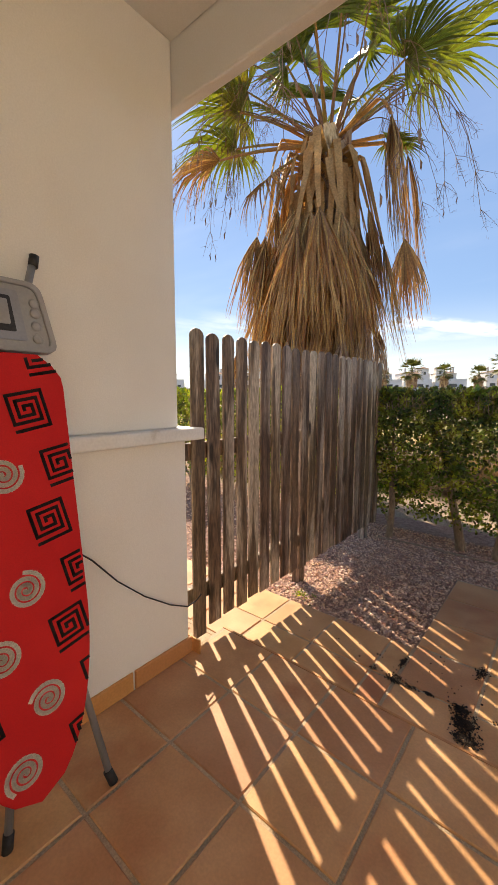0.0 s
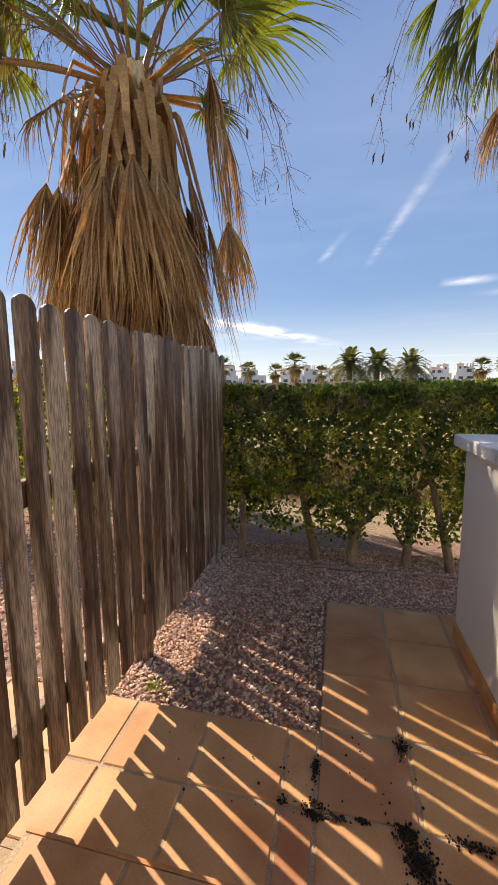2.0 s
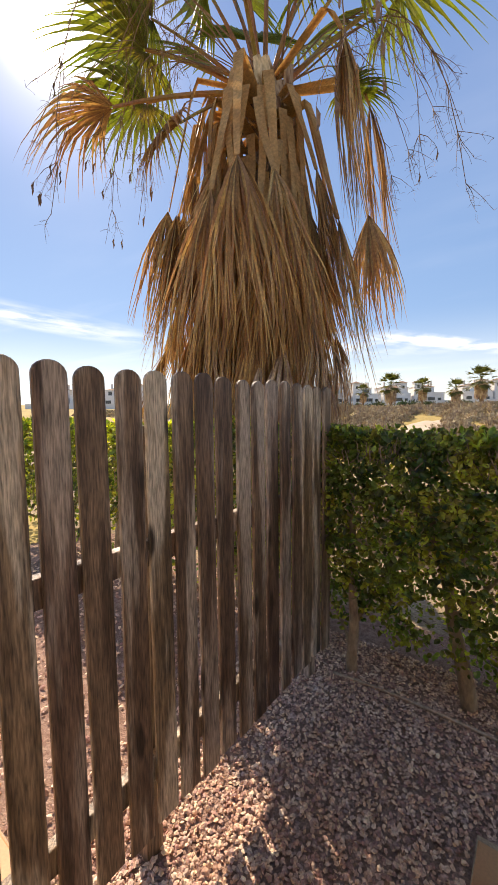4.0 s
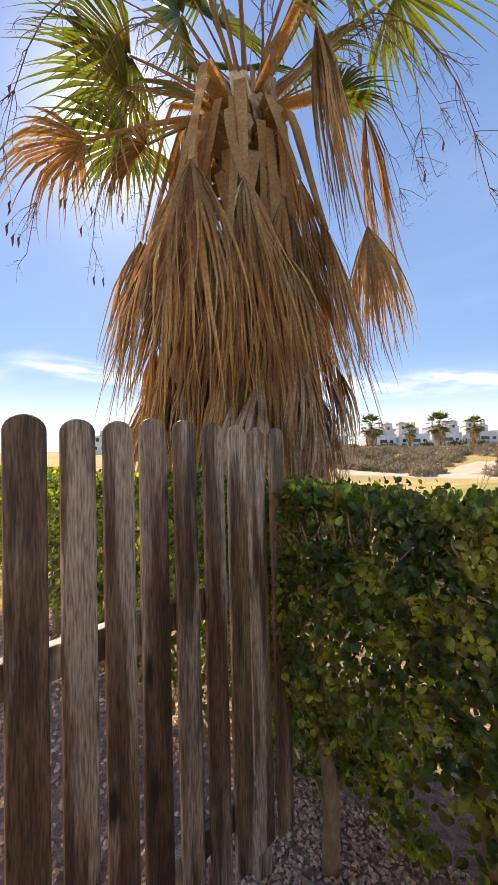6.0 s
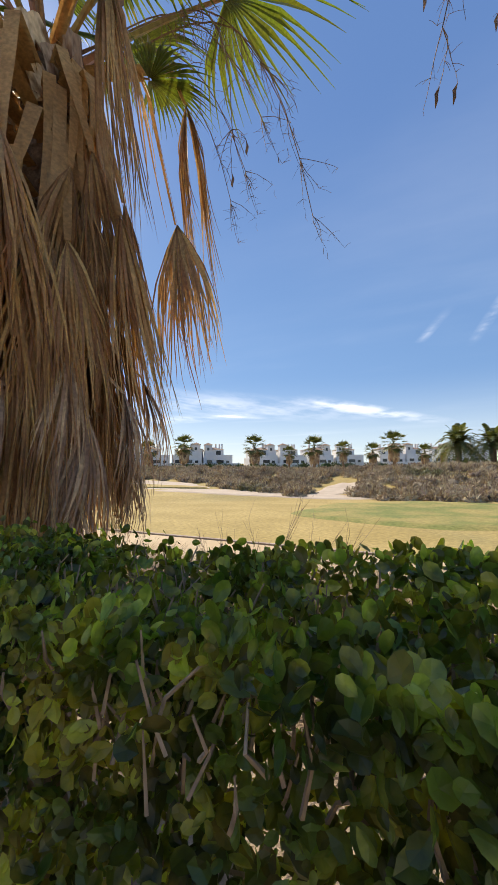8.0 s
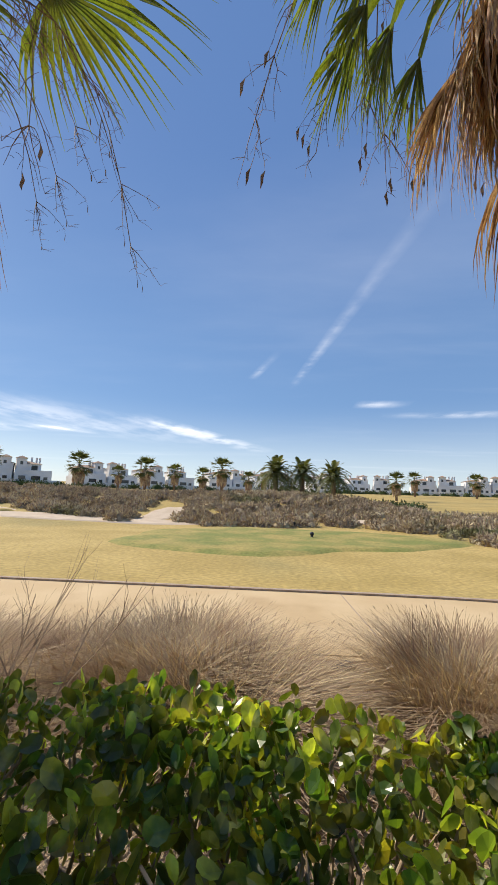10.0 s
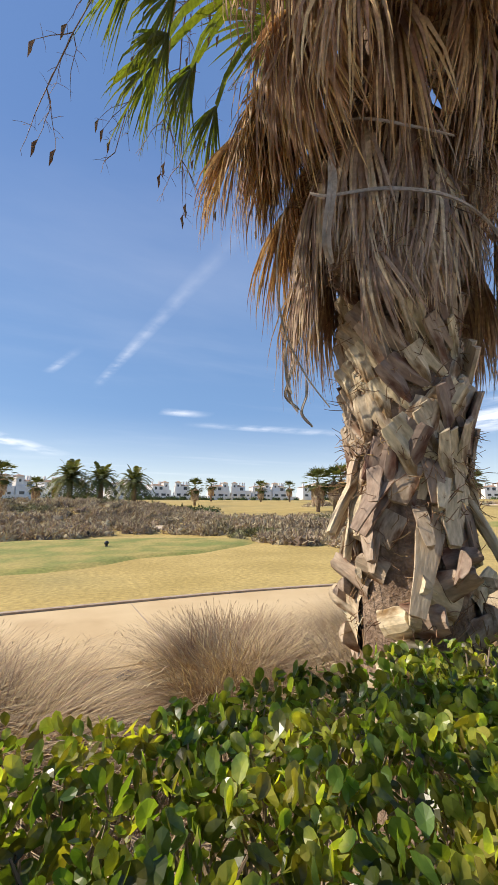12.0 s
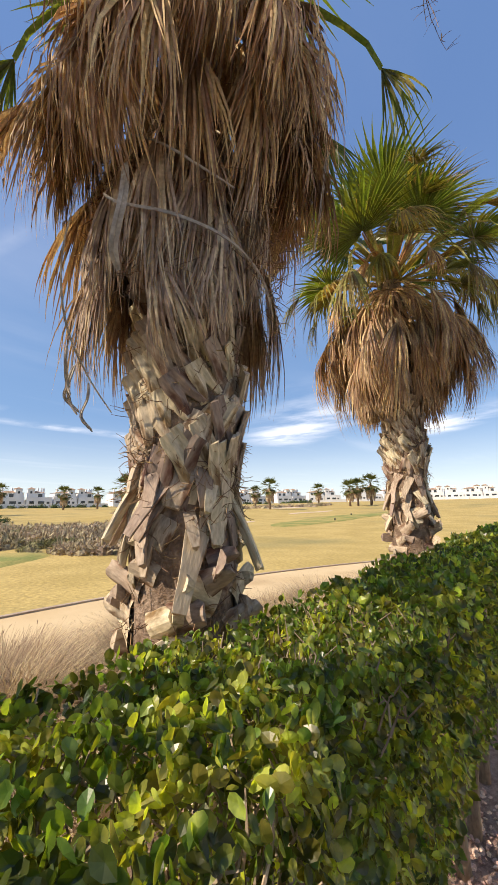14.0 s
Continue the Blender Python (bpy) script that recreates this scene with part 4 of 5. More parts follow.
STALKS = [stalk_mesh(s, 1.35 + 0.15 * s, 1.1 + 0.15 * s) for s in range(4)]
BOOTS = [boot_mesh(s, 0.17 + 0.03 * (s % 4), 0.105 + 0.015 * (s % 3)) for s in range(7)]
SPLITS = [split_base_mesh(s, 0.20 + 0.025 * (s % 4), 0.085 + 0.012 * (s % 3)) for s in range(8)]
LONGBOOTS = [boot_mesh(s + 11, 0.22 + 0.03 * s, 0.075 + 0.01 * s) for s in range(4)]


def trunk_mesh(z0, z1, rad):
    V, F, n = [], [], 24
    zs = np.linspace(z0, z1, int((z1 - z0) / 0.06))
    for i, z in enumerate(zs):
        t = (z - z0) / (z1 - z0)
        for k in range(n):
            a = 2 * math.pi * k / n
            r_ = rad * (1.0 - 0.42 * max(0.0, (t - 0.6) / 0.4)) * (1.0 + 0.10 * math.exp(-(z - z0) * 2.5) + 0.05 * noise.noise((math.cos(a) * 2.2, math.sin(a) * 2.2, z * 3.0)) + 0.03 * noise.noise((math.cos(a) * 6, math.sin(a) * 6, z * 14)))
            V.append((r_ * math.cos(a), r_ * math.sin(a), z))
    for i in range(len(zs) - 1):
        for k in range(n):
            F.append([i * n + k, i * n + (k + 1) % n, (i + 1) * n + (k + 1) % n, (i + 1) * n + k])
    return np_mesh("trunk", V, F, M_TRUNK, True)


def fibre_mesh(seed, z0, z1, rad, n):
    r = np.random.default_rng(seed)
    items = []
    for k in range(n):
        a, z = r.uniform(0, 2 * math.pi), r.uniform(z0, z1)
        q = rad * r.uniform(1.0, 1.14)
        p = [np.array([q * math.cos(a), q * math.sin(a), z])]
        d = np.array([-math.sin(a) * r.normal(0, 1), math.cos(a) * r.normal(0, 1), r.normal(-0.3, 0.8)])
        out = np.array([math.cos(a), math.sin(a), 0]) * r.uniform(0.0, 0.05)
        for j in range(3):
            d = d + r.normal(0, 0.4, 3)
            p.append(p[-1] + d / np.linalg.norm(d) * r.uniform(0.018, 0.045) + out * 0.3)
        items.append(tube(p, [0.0028, 0.0024, 0.002, 0.0012], 3, False))
    V, F = join_vf(items)
    return np_mesh("fibre", V, F, M_FIBRE)


def palm(x, y, z0, crown, label, seed, trunk_r, skirt, live, greys, boots, stalks, tilt_lo=-25, fixed=(), thatch=False, size=1.0):
    """A fan palm. skirt: (lowest, highest height of attachment, count, reach); boots: list of (lowest, highest, count, hanging)."""
    r = random.Random(seed)
    ob = new("palm_tree")
    ob.matrix_basis = pose(x, y, 0)
    tagged(ob, label, "palm tree", group="row of fan palms behind the hedge")
    put("trunk", trunk_mesh(z0, crown, trunk_r), ob)
    for lo, hi, count, hanging in boots:
        for k in range(count):
            a = k * 2.39996
            z = lo + (hi - lo) * (k + 0.5) / count + r.uniform(-0.03, 0.03)
            if hanging:
                m = pose(trunk_r * 0.98 * math.cos(a), trunk_r * 0.98 * math.sin(a), z, 0, 0, math.degrees(a)) @ pose(0, 0, 0, r.uniform(-30, 30), r.uniform(140, 172), 0)
                me = LONGBOOTS[k % 4] if k % 3 else BOOTS[k % 7]
            elif hanging is None:
                side = 1 if k % 2 else -1
                m = pose(trunk_r * 0.94 * math.cos(a), trunk_r * 0.94 * math.sin(a), z, 0, 0, math.degrees(a)) @ pose(0, 0, 0, side * r.uniform(58, 84), r.uniform(-2, 8), 0)
                me = BOOTS[k % 7]
            else:
                side = -1 if k % 4 == 0 else 1
                m = pose(trunk_r * 1.0 * math.cos(a), trunk_r * 1.0 * math.sin(a), z, 0, 0, math.degrees(a)) @ pose(0, 0, 0, side * r.uniform(14, 44), r.uniform(-2, 5), 0)
                me = SPLITS[k % 8]
            s = r.uniform(0.85, 1.2)
            put("leaf_base", me, ob, m @ Matrix.Diagonal((s, s * (0.8 if hanging else 1.1), s * (r.uniform(0.7, 1.15) if hanging else 1.0), 1)))
        tagged(put("fibre", fibre_mesh(seed + 1, lo, hi + 0.1, trunk_r * 1.02, count * 6), ob, label="matted brown fibre between the leaf bases"), kind="stuff")
    lo, hi, count, reach = skirt
    for k in range(count):
        a = k * 2.39996 + r.uniform(-0.2, 0.2)
        z = hi - (hi - lo) * ((k + 0.5) / count) ** (0.9 if thatch else 1.9)
        s = r.uniform(0.85, 1.2)
        rr = trunk_r * 0.85
        me = THATCH[k % 6] if thatch else HUNG[k % 8]
        t = (hi - z) / (hi - lo + 1e-6)
        m = pose(rr * math.cos(a), rr * math.sin(a), z, 0, 0, math.degrees(a)) @ pose(0, 0, 0, r.uniform(-12, 12), r.uniform(-10, 8), 0)
        wide = reach if thatch else reach * (1.05 - 0.5 * math.cos(a - 0.9))
        put("dead_frond", me, ob, m @ Matrix.Diagonal((wide * s * r.uniform(0.8, 1.2), s, s, 1)))
    for k in range(greys[2]):
        a = k * 2.39996 + 1
        z = greys[0] + (greys[1] - greys[0]) * (k + 0.5) / greys[2]
        s = r.uniform(0.8, 1.1)
        m = pose(trunk_r * 0.9 * math.cos(a), trunk_r * 0.9 * math.sin(a), z, 0, 0, math.degrees(a)) @ pose(0, 0, 0, r.uniform(-15, 15), 0, 0)
        put("dead_frond", GREYS[k % 4], ob, m @ Matrix.Diagonal((greys[3] * s, s, s, 1)), "weathered grey dead frond")
    for k in range(live):
        a = math.degrees(k * 2.39996 + seed)
        t = (k + 0.5) / live
        el = tilt_lo + (80 - tilt_lo) * t ** 0.8
        m = pose(0, 0, crown - 0.05 + 0.25 * t, 0, 0, a) @ pose(0.08, 0, 0, r.uniform(-25, 25), -el, 0)
        s = r.uniform(0.9, 1.12) * size
        put("frond", FRONDS[k % 5], ob, m @ Matrix.Diagonal((s, s, s, 1)), "green fan frond")
    for i, (kind, a, el, s) in enumerate(fixed):
        meshes, text, nm = KINDS[kind]
        m = pose(0, 0, crown, 0, 0, a) @ pose(0.1, 0, 0, r.uniform(-10, 10), -el, 0)
        put(nm, meshes[i % len(meshes)], ob, m @ Matrix.Diagonal((s, s, s, 1)), text)
    for a, el, s in stalks:
        m = pose(0, 0, crown + 0.1, 0, 0, a) @ pose(0.1, 0, 0, 0, -el, 0)
        put("flower_stalk", STALKS[int(abs(a)) % 4], ob, m @ Matrix.Diagonal((s, s, s, 1)), "dry hanging flower stalk")
    return ob


palm_a = palm(-1.42, 4.87, -0.1, 4.72, "fan palm with a full brown skirt of dead fronds", 3, 0.27, (3.2, 4.50, 118, 1.0), 9, (2.1, 2.8, 30, 1.2), [(0.2, 2.6, 70, False), (4.2, 4.66, 26, False)],
              [(-20, 5, 1.0), (-42, 0, 1.15), (20, 0, 1.0), (-75, 5, 1.0), (150, 8, 1.0), (-110, 5, 1.05), (210, 0, 0.95), (60, 10, 1.0), (-60, 15, 1.2), (185, 10, 1.15), (41, 20, 1.1), (46, 14, 1.15), (215, 5, 1.1), (52, 16, 1.0), (36, 20, 1.0), (228, 12, 1.0), (240, 6, 0.9), (221, -2, 0.62), (226, 4, 0.66), (231, -4, 0.7), (236, 2, 0.6), (224, 10, 0.75)], tilt_lo=56, size=0.95,
              fixed=[("big", 40, 46, 1.22), ("green", 28, 3, 0.6), ("green", 200, 22, 1.0), ("dry", 227, -3, 1.2), ("dry", 252, -30, 0.9), ("curtain", -22, 0, 0.95), ("curtain", 33, 4, 1.1), ("green", 208, 38, 1.0), ("big", 218, 42, 0.9), ("fold", 26, 0, 1.0), ("fold", 236, 0, 0.95), ("hung", 232, 0, 1.25), ("hung", 250, 0, 1.2), ("hung", 212, 0, 1.2), ("green", -5, 36, 0.95), ("big", -70, 34, 0.95), ("curtain", 218, 0, 0.62)])
palm_b = palm(3.24, 4.74, -0.3, 5.6, "fan palm with shaggy trunk of split leaf bases and brown skirt", 8, 0.272, (4.75, 5.55, 120, 1.15), 14, (3.5, 4.35, 58, 0.62), [(1.95, 3.25, 120, False), (1.75, 2.15, 66, True), (1.25, 1.6, 30, None), (0.2, 1.25, 44, None)],
              [(140, 0, 1.1), (135, 5, 1.0), (100, 0, 1.05), (118, 0, 0.9), (-60, 8, 1.0), (20, 0, 1.0), (150, 10, 1.2), (132, -5, 1.15)], tilt_lo=40, thatch=True,
              fixed=[("droop", 138, 8, 1.0), ("droop", 152, 18, 1.05), ("droop", 120, 12, 1.0), ("droop", -40, 12, 1.0), ("droop", -10, 15, 1.0), ("droop", 126, 26, 1.0), ("droop", 145, 2, 1.05), ("droop", 133, 14, 1.1), ("droop", 150, 10, 0.95)])
put("tangle", fibre_mesh(77, 2.95, 4.3, 0.50, 1500), palm_b, label="tangled pale dry twigs hanging in the skirt")["kind"] = "stuff"


def spathe(points, w, name="spathe", label="pale grey dry flower sheath curling across the skirt"):
    """A dry sheath: a flat curling band along a bent line, folded along its middle."""
    P = [np.array(p, float) * (1.14, 1.14, 1.0) for p in points]
    n = 5 * (len(P) - 1)
    Q = []
    for i in range(n + 1):
        f = i / 5.0
        k = min(int(f), len(P) - 2)
        u = f - k
        a, b, c, d = P[max(k - 1, 0)], P[k], P[k + 1], P[min(k + 2, len(P) - 1)]
        Q.append(0.5 * (2 * b + (c - a) * u + (2 * a - 5 * b + 4 * c - d) * u * u + (3 * b - a - 3 * c + d) * u ** 3))
    W = [w * (0.25 + 0.75 * math.sin(math.pi * min(1, (i + 1.5) / (n + 2))) ** 0.7) for i in range(n + 1)]
    items = [ribbon(Q, (0.2, 0.3, 1.0), W), ribbon([q + np.array([0, 0, -0.6 * w]) for q in Q], (0.7, -0.6, 0.35), [x * 0.8 for x in W])]
    V, F = join_vf(items)
    put(name, np_mesh(name, V, F, M_SPATHE), palm_b, label=label)


spathe([(-0.56, -0.06, 3.42), (-0.55, -0.18, 3.30), (-0.42, -0.36, 3.23), (-0.22, -0.48, 3.17), (-0.04, -0.52, 3.06), (0.08, -0.50, 2.90)], 0.012)
spathe([(-0.58, -0.05, 3.78), (-0.48, -0.30, 3.62), (-0.33, -0.44, 3.50), (-0.20, -0.50, 3.46)], 0.010)
spathe([(-0.55, -0.20, 3.52), (-0.58, -0.24, 3.3), (-0.60, -0.22, 3.05), (-0.56, -0.20, 2.95)], 0.030)
spathe([(0.52, -0.62, 4.75), (0.46, -0.66, 4.3), (0.36, -0.66, 3.8), (0.34, -0.60, 3.4)], 0.013)
spathe([(-0.02, -0.60, 4.5), (-0.05, -0.58, 4.05), (-0.02, -0.50, 3.7), (0.02, -0.44, 3.35)], 0.016)
spathe([(-0.62, 0.02, 3.5), (-0.66, 0.06, 3.1), (-0.62, 0.08, 2.78), (-0.50, 0.10, 2.55), (-0.42, 0.02, 2.35)], 0.007, "flower_stalk", "thin dry flower stalk hanging beside the trunk")
for k, (x, y, z) in enumerate(((-0.60, 0.09, 2.66), (-0.55, 0.12, 2.58), (-0.50, 0.08, 2.50), (-0.53, 0.14, 2.60))):
    spathe([(x, y, z), (x - 0.02 * (k % 2), y, z - 0.08), (x + 0.02 - 0.05 * k / 3, y + 0.02, z - 0.17), (x + 0.03, y, z - 0.24)], 0.011, "dry_leaflet", "curled dark dry leaflet")
OLIVES = [fan_frond(s + 300, 0.95, 0.85, 32, 1.7, 1.5, M_OLIVE) for s in range(3)]
OLIVEDROOP = [dead_frond(s + 310, 1.0 + 0.1 * s, 0.5, 0.72, 36, 0.8, M_OLIVE) for s in range(3)]
KINDS["olive"] = (OLIVES, "yellowing half-green fan frond", "frond")
KINDS["olive_droop"] = (OLIVEDROOP, "drooping yellow-green frond", "frond")
ring = [("olive_droop", 120 + 11.5 * k, (2, 14, 28, 44, 58)[k % 5], 1.05 + 0.1 * (k % 3)) for k in range(25)]
ring += [("olive", 140 + 34 * k, (-10, 40, 15, 60)[k % 4], 0.95) for k in range(7)]
palm_c = palm(7.55, 4.70, -0.3, 5.35, "sunlit fan palm with slim trunk and mixed green and dry fronds", 21, 0.255, (4.55, 5.35, 110, 1.4), 22, (4.0, 4.45, 24, 0.8), [(2.3, 3.6, 120, False), (1.75, 2.35, 56, True), (0.9, 1.75, 40, None)],
              [(150, 0, 1.0), (-120, 5, 1.0), (30, 0, 1.0)], tilt_lo=5, thatch=True, fixed=ring + [("dry", 195, -30, 0.8), ("shoulder", 220, 10, 0.8), ("shoulder", 185, 15, 0.8)], size=0.9)

# ---- dry grasses behind the hedge ----
def tuft(seed, n, h, spread):
    r = np.random.default_rng(seed)
    items = []
    for k in range(n):
        a, q = r.uniform(0, 2 * math.pi), spread * 0.42 * math.sqrt(r.uniform(0, 1))
        b = np.array([q * math.cos(a), q * math.sin(a), -0.05])
        lean = r.uniform(0.4, 1.7)
        a2 = a + r.normal(0, 0.6)
        hh = h * r.uniform(0.55, 1.1)
        d = np.array([math.cos(a2), math.sin(a2), 0])
        pts = [b + d * (lean * hh * t * t * 0.95) + np.array([0, 0, hh * (t - 0.33 * lean * t * t)]) for t in (0, 0.35, 0.7, 1.0)]
        items.append(ribbon(pts, (-d[1], d[0], 0.2), np.array([0.0036, 0.0036, 0.0028, 0.0011]) * r.uniform(0.8, 1.3)))
        if r.uniform() < 0.16:
            e = pts[-1]
            items.append(ribbon([e, e + d * 0.03 + np.array([0, 0, 0.03]), e + d * 0.07 + np.array([0, 0, 0.04])], (-d[1], d[0], 0.3), [0.001, 0.004, 0.001]))
    V, F = join_vf(items)
    return np_mesh("tuft", V, F, M_DRY)


TUFTS = [tuft(s, 2600, 1.0, 1.0) for s in range(4)]
LOWTUFTS = [tuft(s + 9, 300, 0.42, 0.8) for s in range(3)]
spots = [(0.95, 7.35), (0.35, 7.15), (0.55, 7.75), (-0.25, 7.5), (1.15, 6.9), (-0.9, 7.3), (-1.5, 7.0), (3.25, 7.3), (3.75, 7.05), (3.55, 7.75), (4.3, 7.4), (4.9, 7.0), (5.5, 7.3), (6.2, 6.8), (4.4, 6.3), (5.4, 6.0), (-2.1, 7.0), (-3.0, 7.3), (-4.0, 7.0), (-5.1, 7.3), (-6.2, 6.9), (-2.5, 6.2), (-3.8, 6.0), (7.2, 6.8), (8.3, 6.5), (9.5, 6.2), (10.6, 6.0), (-7.4, 7.1), (6.9, 5.9), (8.8, 5.5)]
for k, (x, y) in enumerate(spots):
    s = 0.85 + 0.3 * ((k * 7) % 5) / 5
    ob = new("ornamental_grass")
    ob.matrix_basis = pose(x, y, float(land(x, y)), 0, 0, k * 77)
    tagged(ob, "clump of dry straw-brown ornamental grass", "grass clump", group="dry grasses behind the hedge")
    b = tagged(put("tuft", TUFTS[k % 4], ob), kind="stuff")
    b.scale = (s, s, s * 0.95)
for k in range(46):
    x, y = -7 + 19 * ((k * 0.618) % 1.0), 4.9 + 3.5 * ((k * 0.377) % 1.0)
    if math.hypot(x - 3.24, y - 4.74) < 0.6 or math.hypot(x + 1.42, y - 4.87) < 0.5:
        continue
    ob = new("low_grass_tuft")
    ob.matrix_basis = pose(x, y, float(land(x, y)), 0, 0, k * 49)
    tagged(ob, "low tuft of dry pale grass", "grass clump", group="dry grasses behind the hedge")
    tagged(put("tuft", LOWTUFTS[k % 3], ob), kind="stuff")


def bare_shrub(x, y, seed, size):
    r = random.Random(seed)
    items = []

    def grow(p, d, ln, th, depth):
        pts = [p]
        for j in range(4):
            d = d + np.array([r.uniform(-0.22, 0.22), r.uniform(-0.22, 0.22), r.uniform(-0.05, 0.15)])
            pts.append(pts[-1] + d / np.linalg.norm(d) * ln / 4)
        items.append(tube(pts, np.linspace(th, th * 0.55, 5), 4, False))
        if depth:
            for _ in range(r.randint(3, 4)):
                j = r.randint(1, 4)
                e = d + np.array([r.uniform(-0.9, 0.9), r.uniform(-0.9, 0.9), r.uniform(-0.2, 0.5)])
                grow(pts[j], e, ln * r.uniform(0.5, 0.75), th * 0.5, depth - 1)

    for _ in range(4):
        grow(np.array([0.0, 0, -0.05]), np.array([r.uniform(-0.6, 0.6), r.uniform(-0.4, 0.4), 1.0]), size * 0.6, 0.010, 3)
    V, F = join_vf(items)
    ob = put("bare_shrub", np_mesh("bare_shrub", V, F, M_BARK))
    ob.matrix_basis = pose(x, y, float(land(x, y)))
    return tagged(ob, "leafless wispy grey-brown shrub", "shrub")


bare_shrub(-0.15, 5.9, 5, 1.4)
bare_shrub(-0.75, 6.3, 9, 1.25)

# ---- shrub banks ----
def bank(name, pts, size, n_tri, material, label, seed):
    r = np.random.default_rng(seed)
    P, N, S = [], [], []
    for x, y, s in pts:
        h = s * size
        m = n_tri
        d = r.normal(0, 1, (m, 3))
        d /= np.linalg.norm(d, axis=1, keepdims=True)
        d[:, 2] = np.abs(d[:, 2])
        q = r.uniform(0.72, 1.0, m)[:, None]
        P.append(d * q * np.array([h, h, h * 0.85]) + np.array([x, y, float(land(x, y)) - 0.1]))
        N.append(d)
        S.append(np.full(m, h))
    P, N, S = np.concatenate(P), np.concatenate(N), np.concatenate(S)
    n = len(P)
    R = frames_from(np.cross(N, r.normal(0, 1, (n, 3))) + N * 0.5, N + r.normal(0, 0.5, (n, 3)) + (0, 0, 0.5)) * (S * r.uniform(0.18, 0.42, n))[:, None, None]
    tv = np.array([(-0.16, -0.4, 0), (0.16, -0.4, 0), (0.10, 0.3, 0.05), (0, 0.65, 0), (-0.12, 0.25, 0.05)])
    V, F = scatter(tv, np.array([(0, 1, 2, 4), (4, 2, 3, 3)])[:, :], R, P)
    F = [q if len(set(q)) == 4 else q[:3] for q in F.tolist()]
    # the rounded twiggy heart of each shrub
    dv = [(0, 0, 0.60)] + [(0.64 * math.cos(e) * math.cos(a), 0.64 * math.cos(e) * math.sin(a), 0.60 * math.sin(e)) for e in (0.9, 0.35, -0.3) for a in np.arange(8) * math.pi / 4]
    df = [(0, 1 + k, 1 + (k + 1) % 8, 1 + (k + 1) % 8) for k in range(8)] + [(1 + 8 * j + k, 9 + 8 * j + k, 9 + 8 * j + (k + 1) % 8, 1 + 8 * j + (k + 1) % 8) for j in (0, 1) for k in range(8)]
    hs = np.array([s * size for _, _, s in pts])
    RR = np.eye(3)[None] * hs[:, None, None] * r.uniform(0.85, 1.1, (len(pts), 1, 3))
    V2, F2 = scatter(np.array(dv), np.array(df), RR, np.array([(x, y, float(land(x, y)) - 0.1) for x, y, _ in pts]))
    V2 += r.normal(0, 0.05, V2.shape)
    V, F = join_vf([(V, F), (V2, [q if len(set(q)) == 4 else q[:3] for q in F2.tolist()])])
    return tagged(put(name, np_mesh(name, V, F, material)), label, "shrubs", kind="stuff")


def bank_edge(x):
    return np.interp(x, [-60, -30, -17, -6, 2.5, 8, 10.5, 12, 15, 20, 26, 30], [36, 35, 34.5, 30, 31, 33, 30, 24, 21, 20, 24, 31])


def bank_back(x):
    return np.interp(x, [-60, 0, 12, 15, 22, 30], [62, 62, 56, 36, 33, 35])


pts = []
br = random.Random(4)
while len(pts) < 2500:
    x = br.uniform(-60, 28)
    y = bank_edge(x) - 1.5 + (bank_back(x) - bank_edge(x)) * br.random() ** 1.25
    if -8.3 < x < -5.0 and y < 39 or abs(x - 8.6) < 2.2 and abs(y - 34) < 1.4 or (x / 1.0 + 27) ** 2 / 90 + (y - 33) ** 2 / 9 < 1:
        continue
    pts.append((x, y, br.uniform(0.55, 1.15)))
bank("shrub_bank", pts, 0.85, 150, M_SHRUB, "bank of low grey-brown heathy shrubs", 2)
pts = [(24 + br.uniform(-9, 14), 41 + br.uniform(-2.5, 2.5), br.uniform(0.6, 1.1)) for _ in range(110)]
pts += [(70 + br.uniform(-25, 60), 66 + br.uniform(-5, 5), br.uniform(0.8, 1.6)) for _ in range(150)]
bank("far_shrub_bank", pts, 0.9, 60, M_SHRUB, "far bank of low grey-brown shrubs", 5)
pts = [(-40 + br.uniform(-10, 12), 70 + br.uniform(-4, 4), br.uniform(1.2, 2.2)) for _ in range(45)] + [(16 + br.uniform(-6, 7), 62 + br.uniform(-6, 4), br.uniform(0.7, 1.5)) for _ in range(36)]
pts += [(br.uniform(-100, 190), 0, br.uniform(1.0, 2.4)) for _ in range(190)]
pts = [(x, y if y else float(np.interp(x, [-100, -66, 0, 40, 80, 130, 200], [78, 96, 142, 158, 148, 138, 100])), s) for x, y, s in pts]
bank("green_shrub_belt", pts, 1.0, 60, M_DARKSHRUB, "belt of dark green shrubs before the houses", 6)


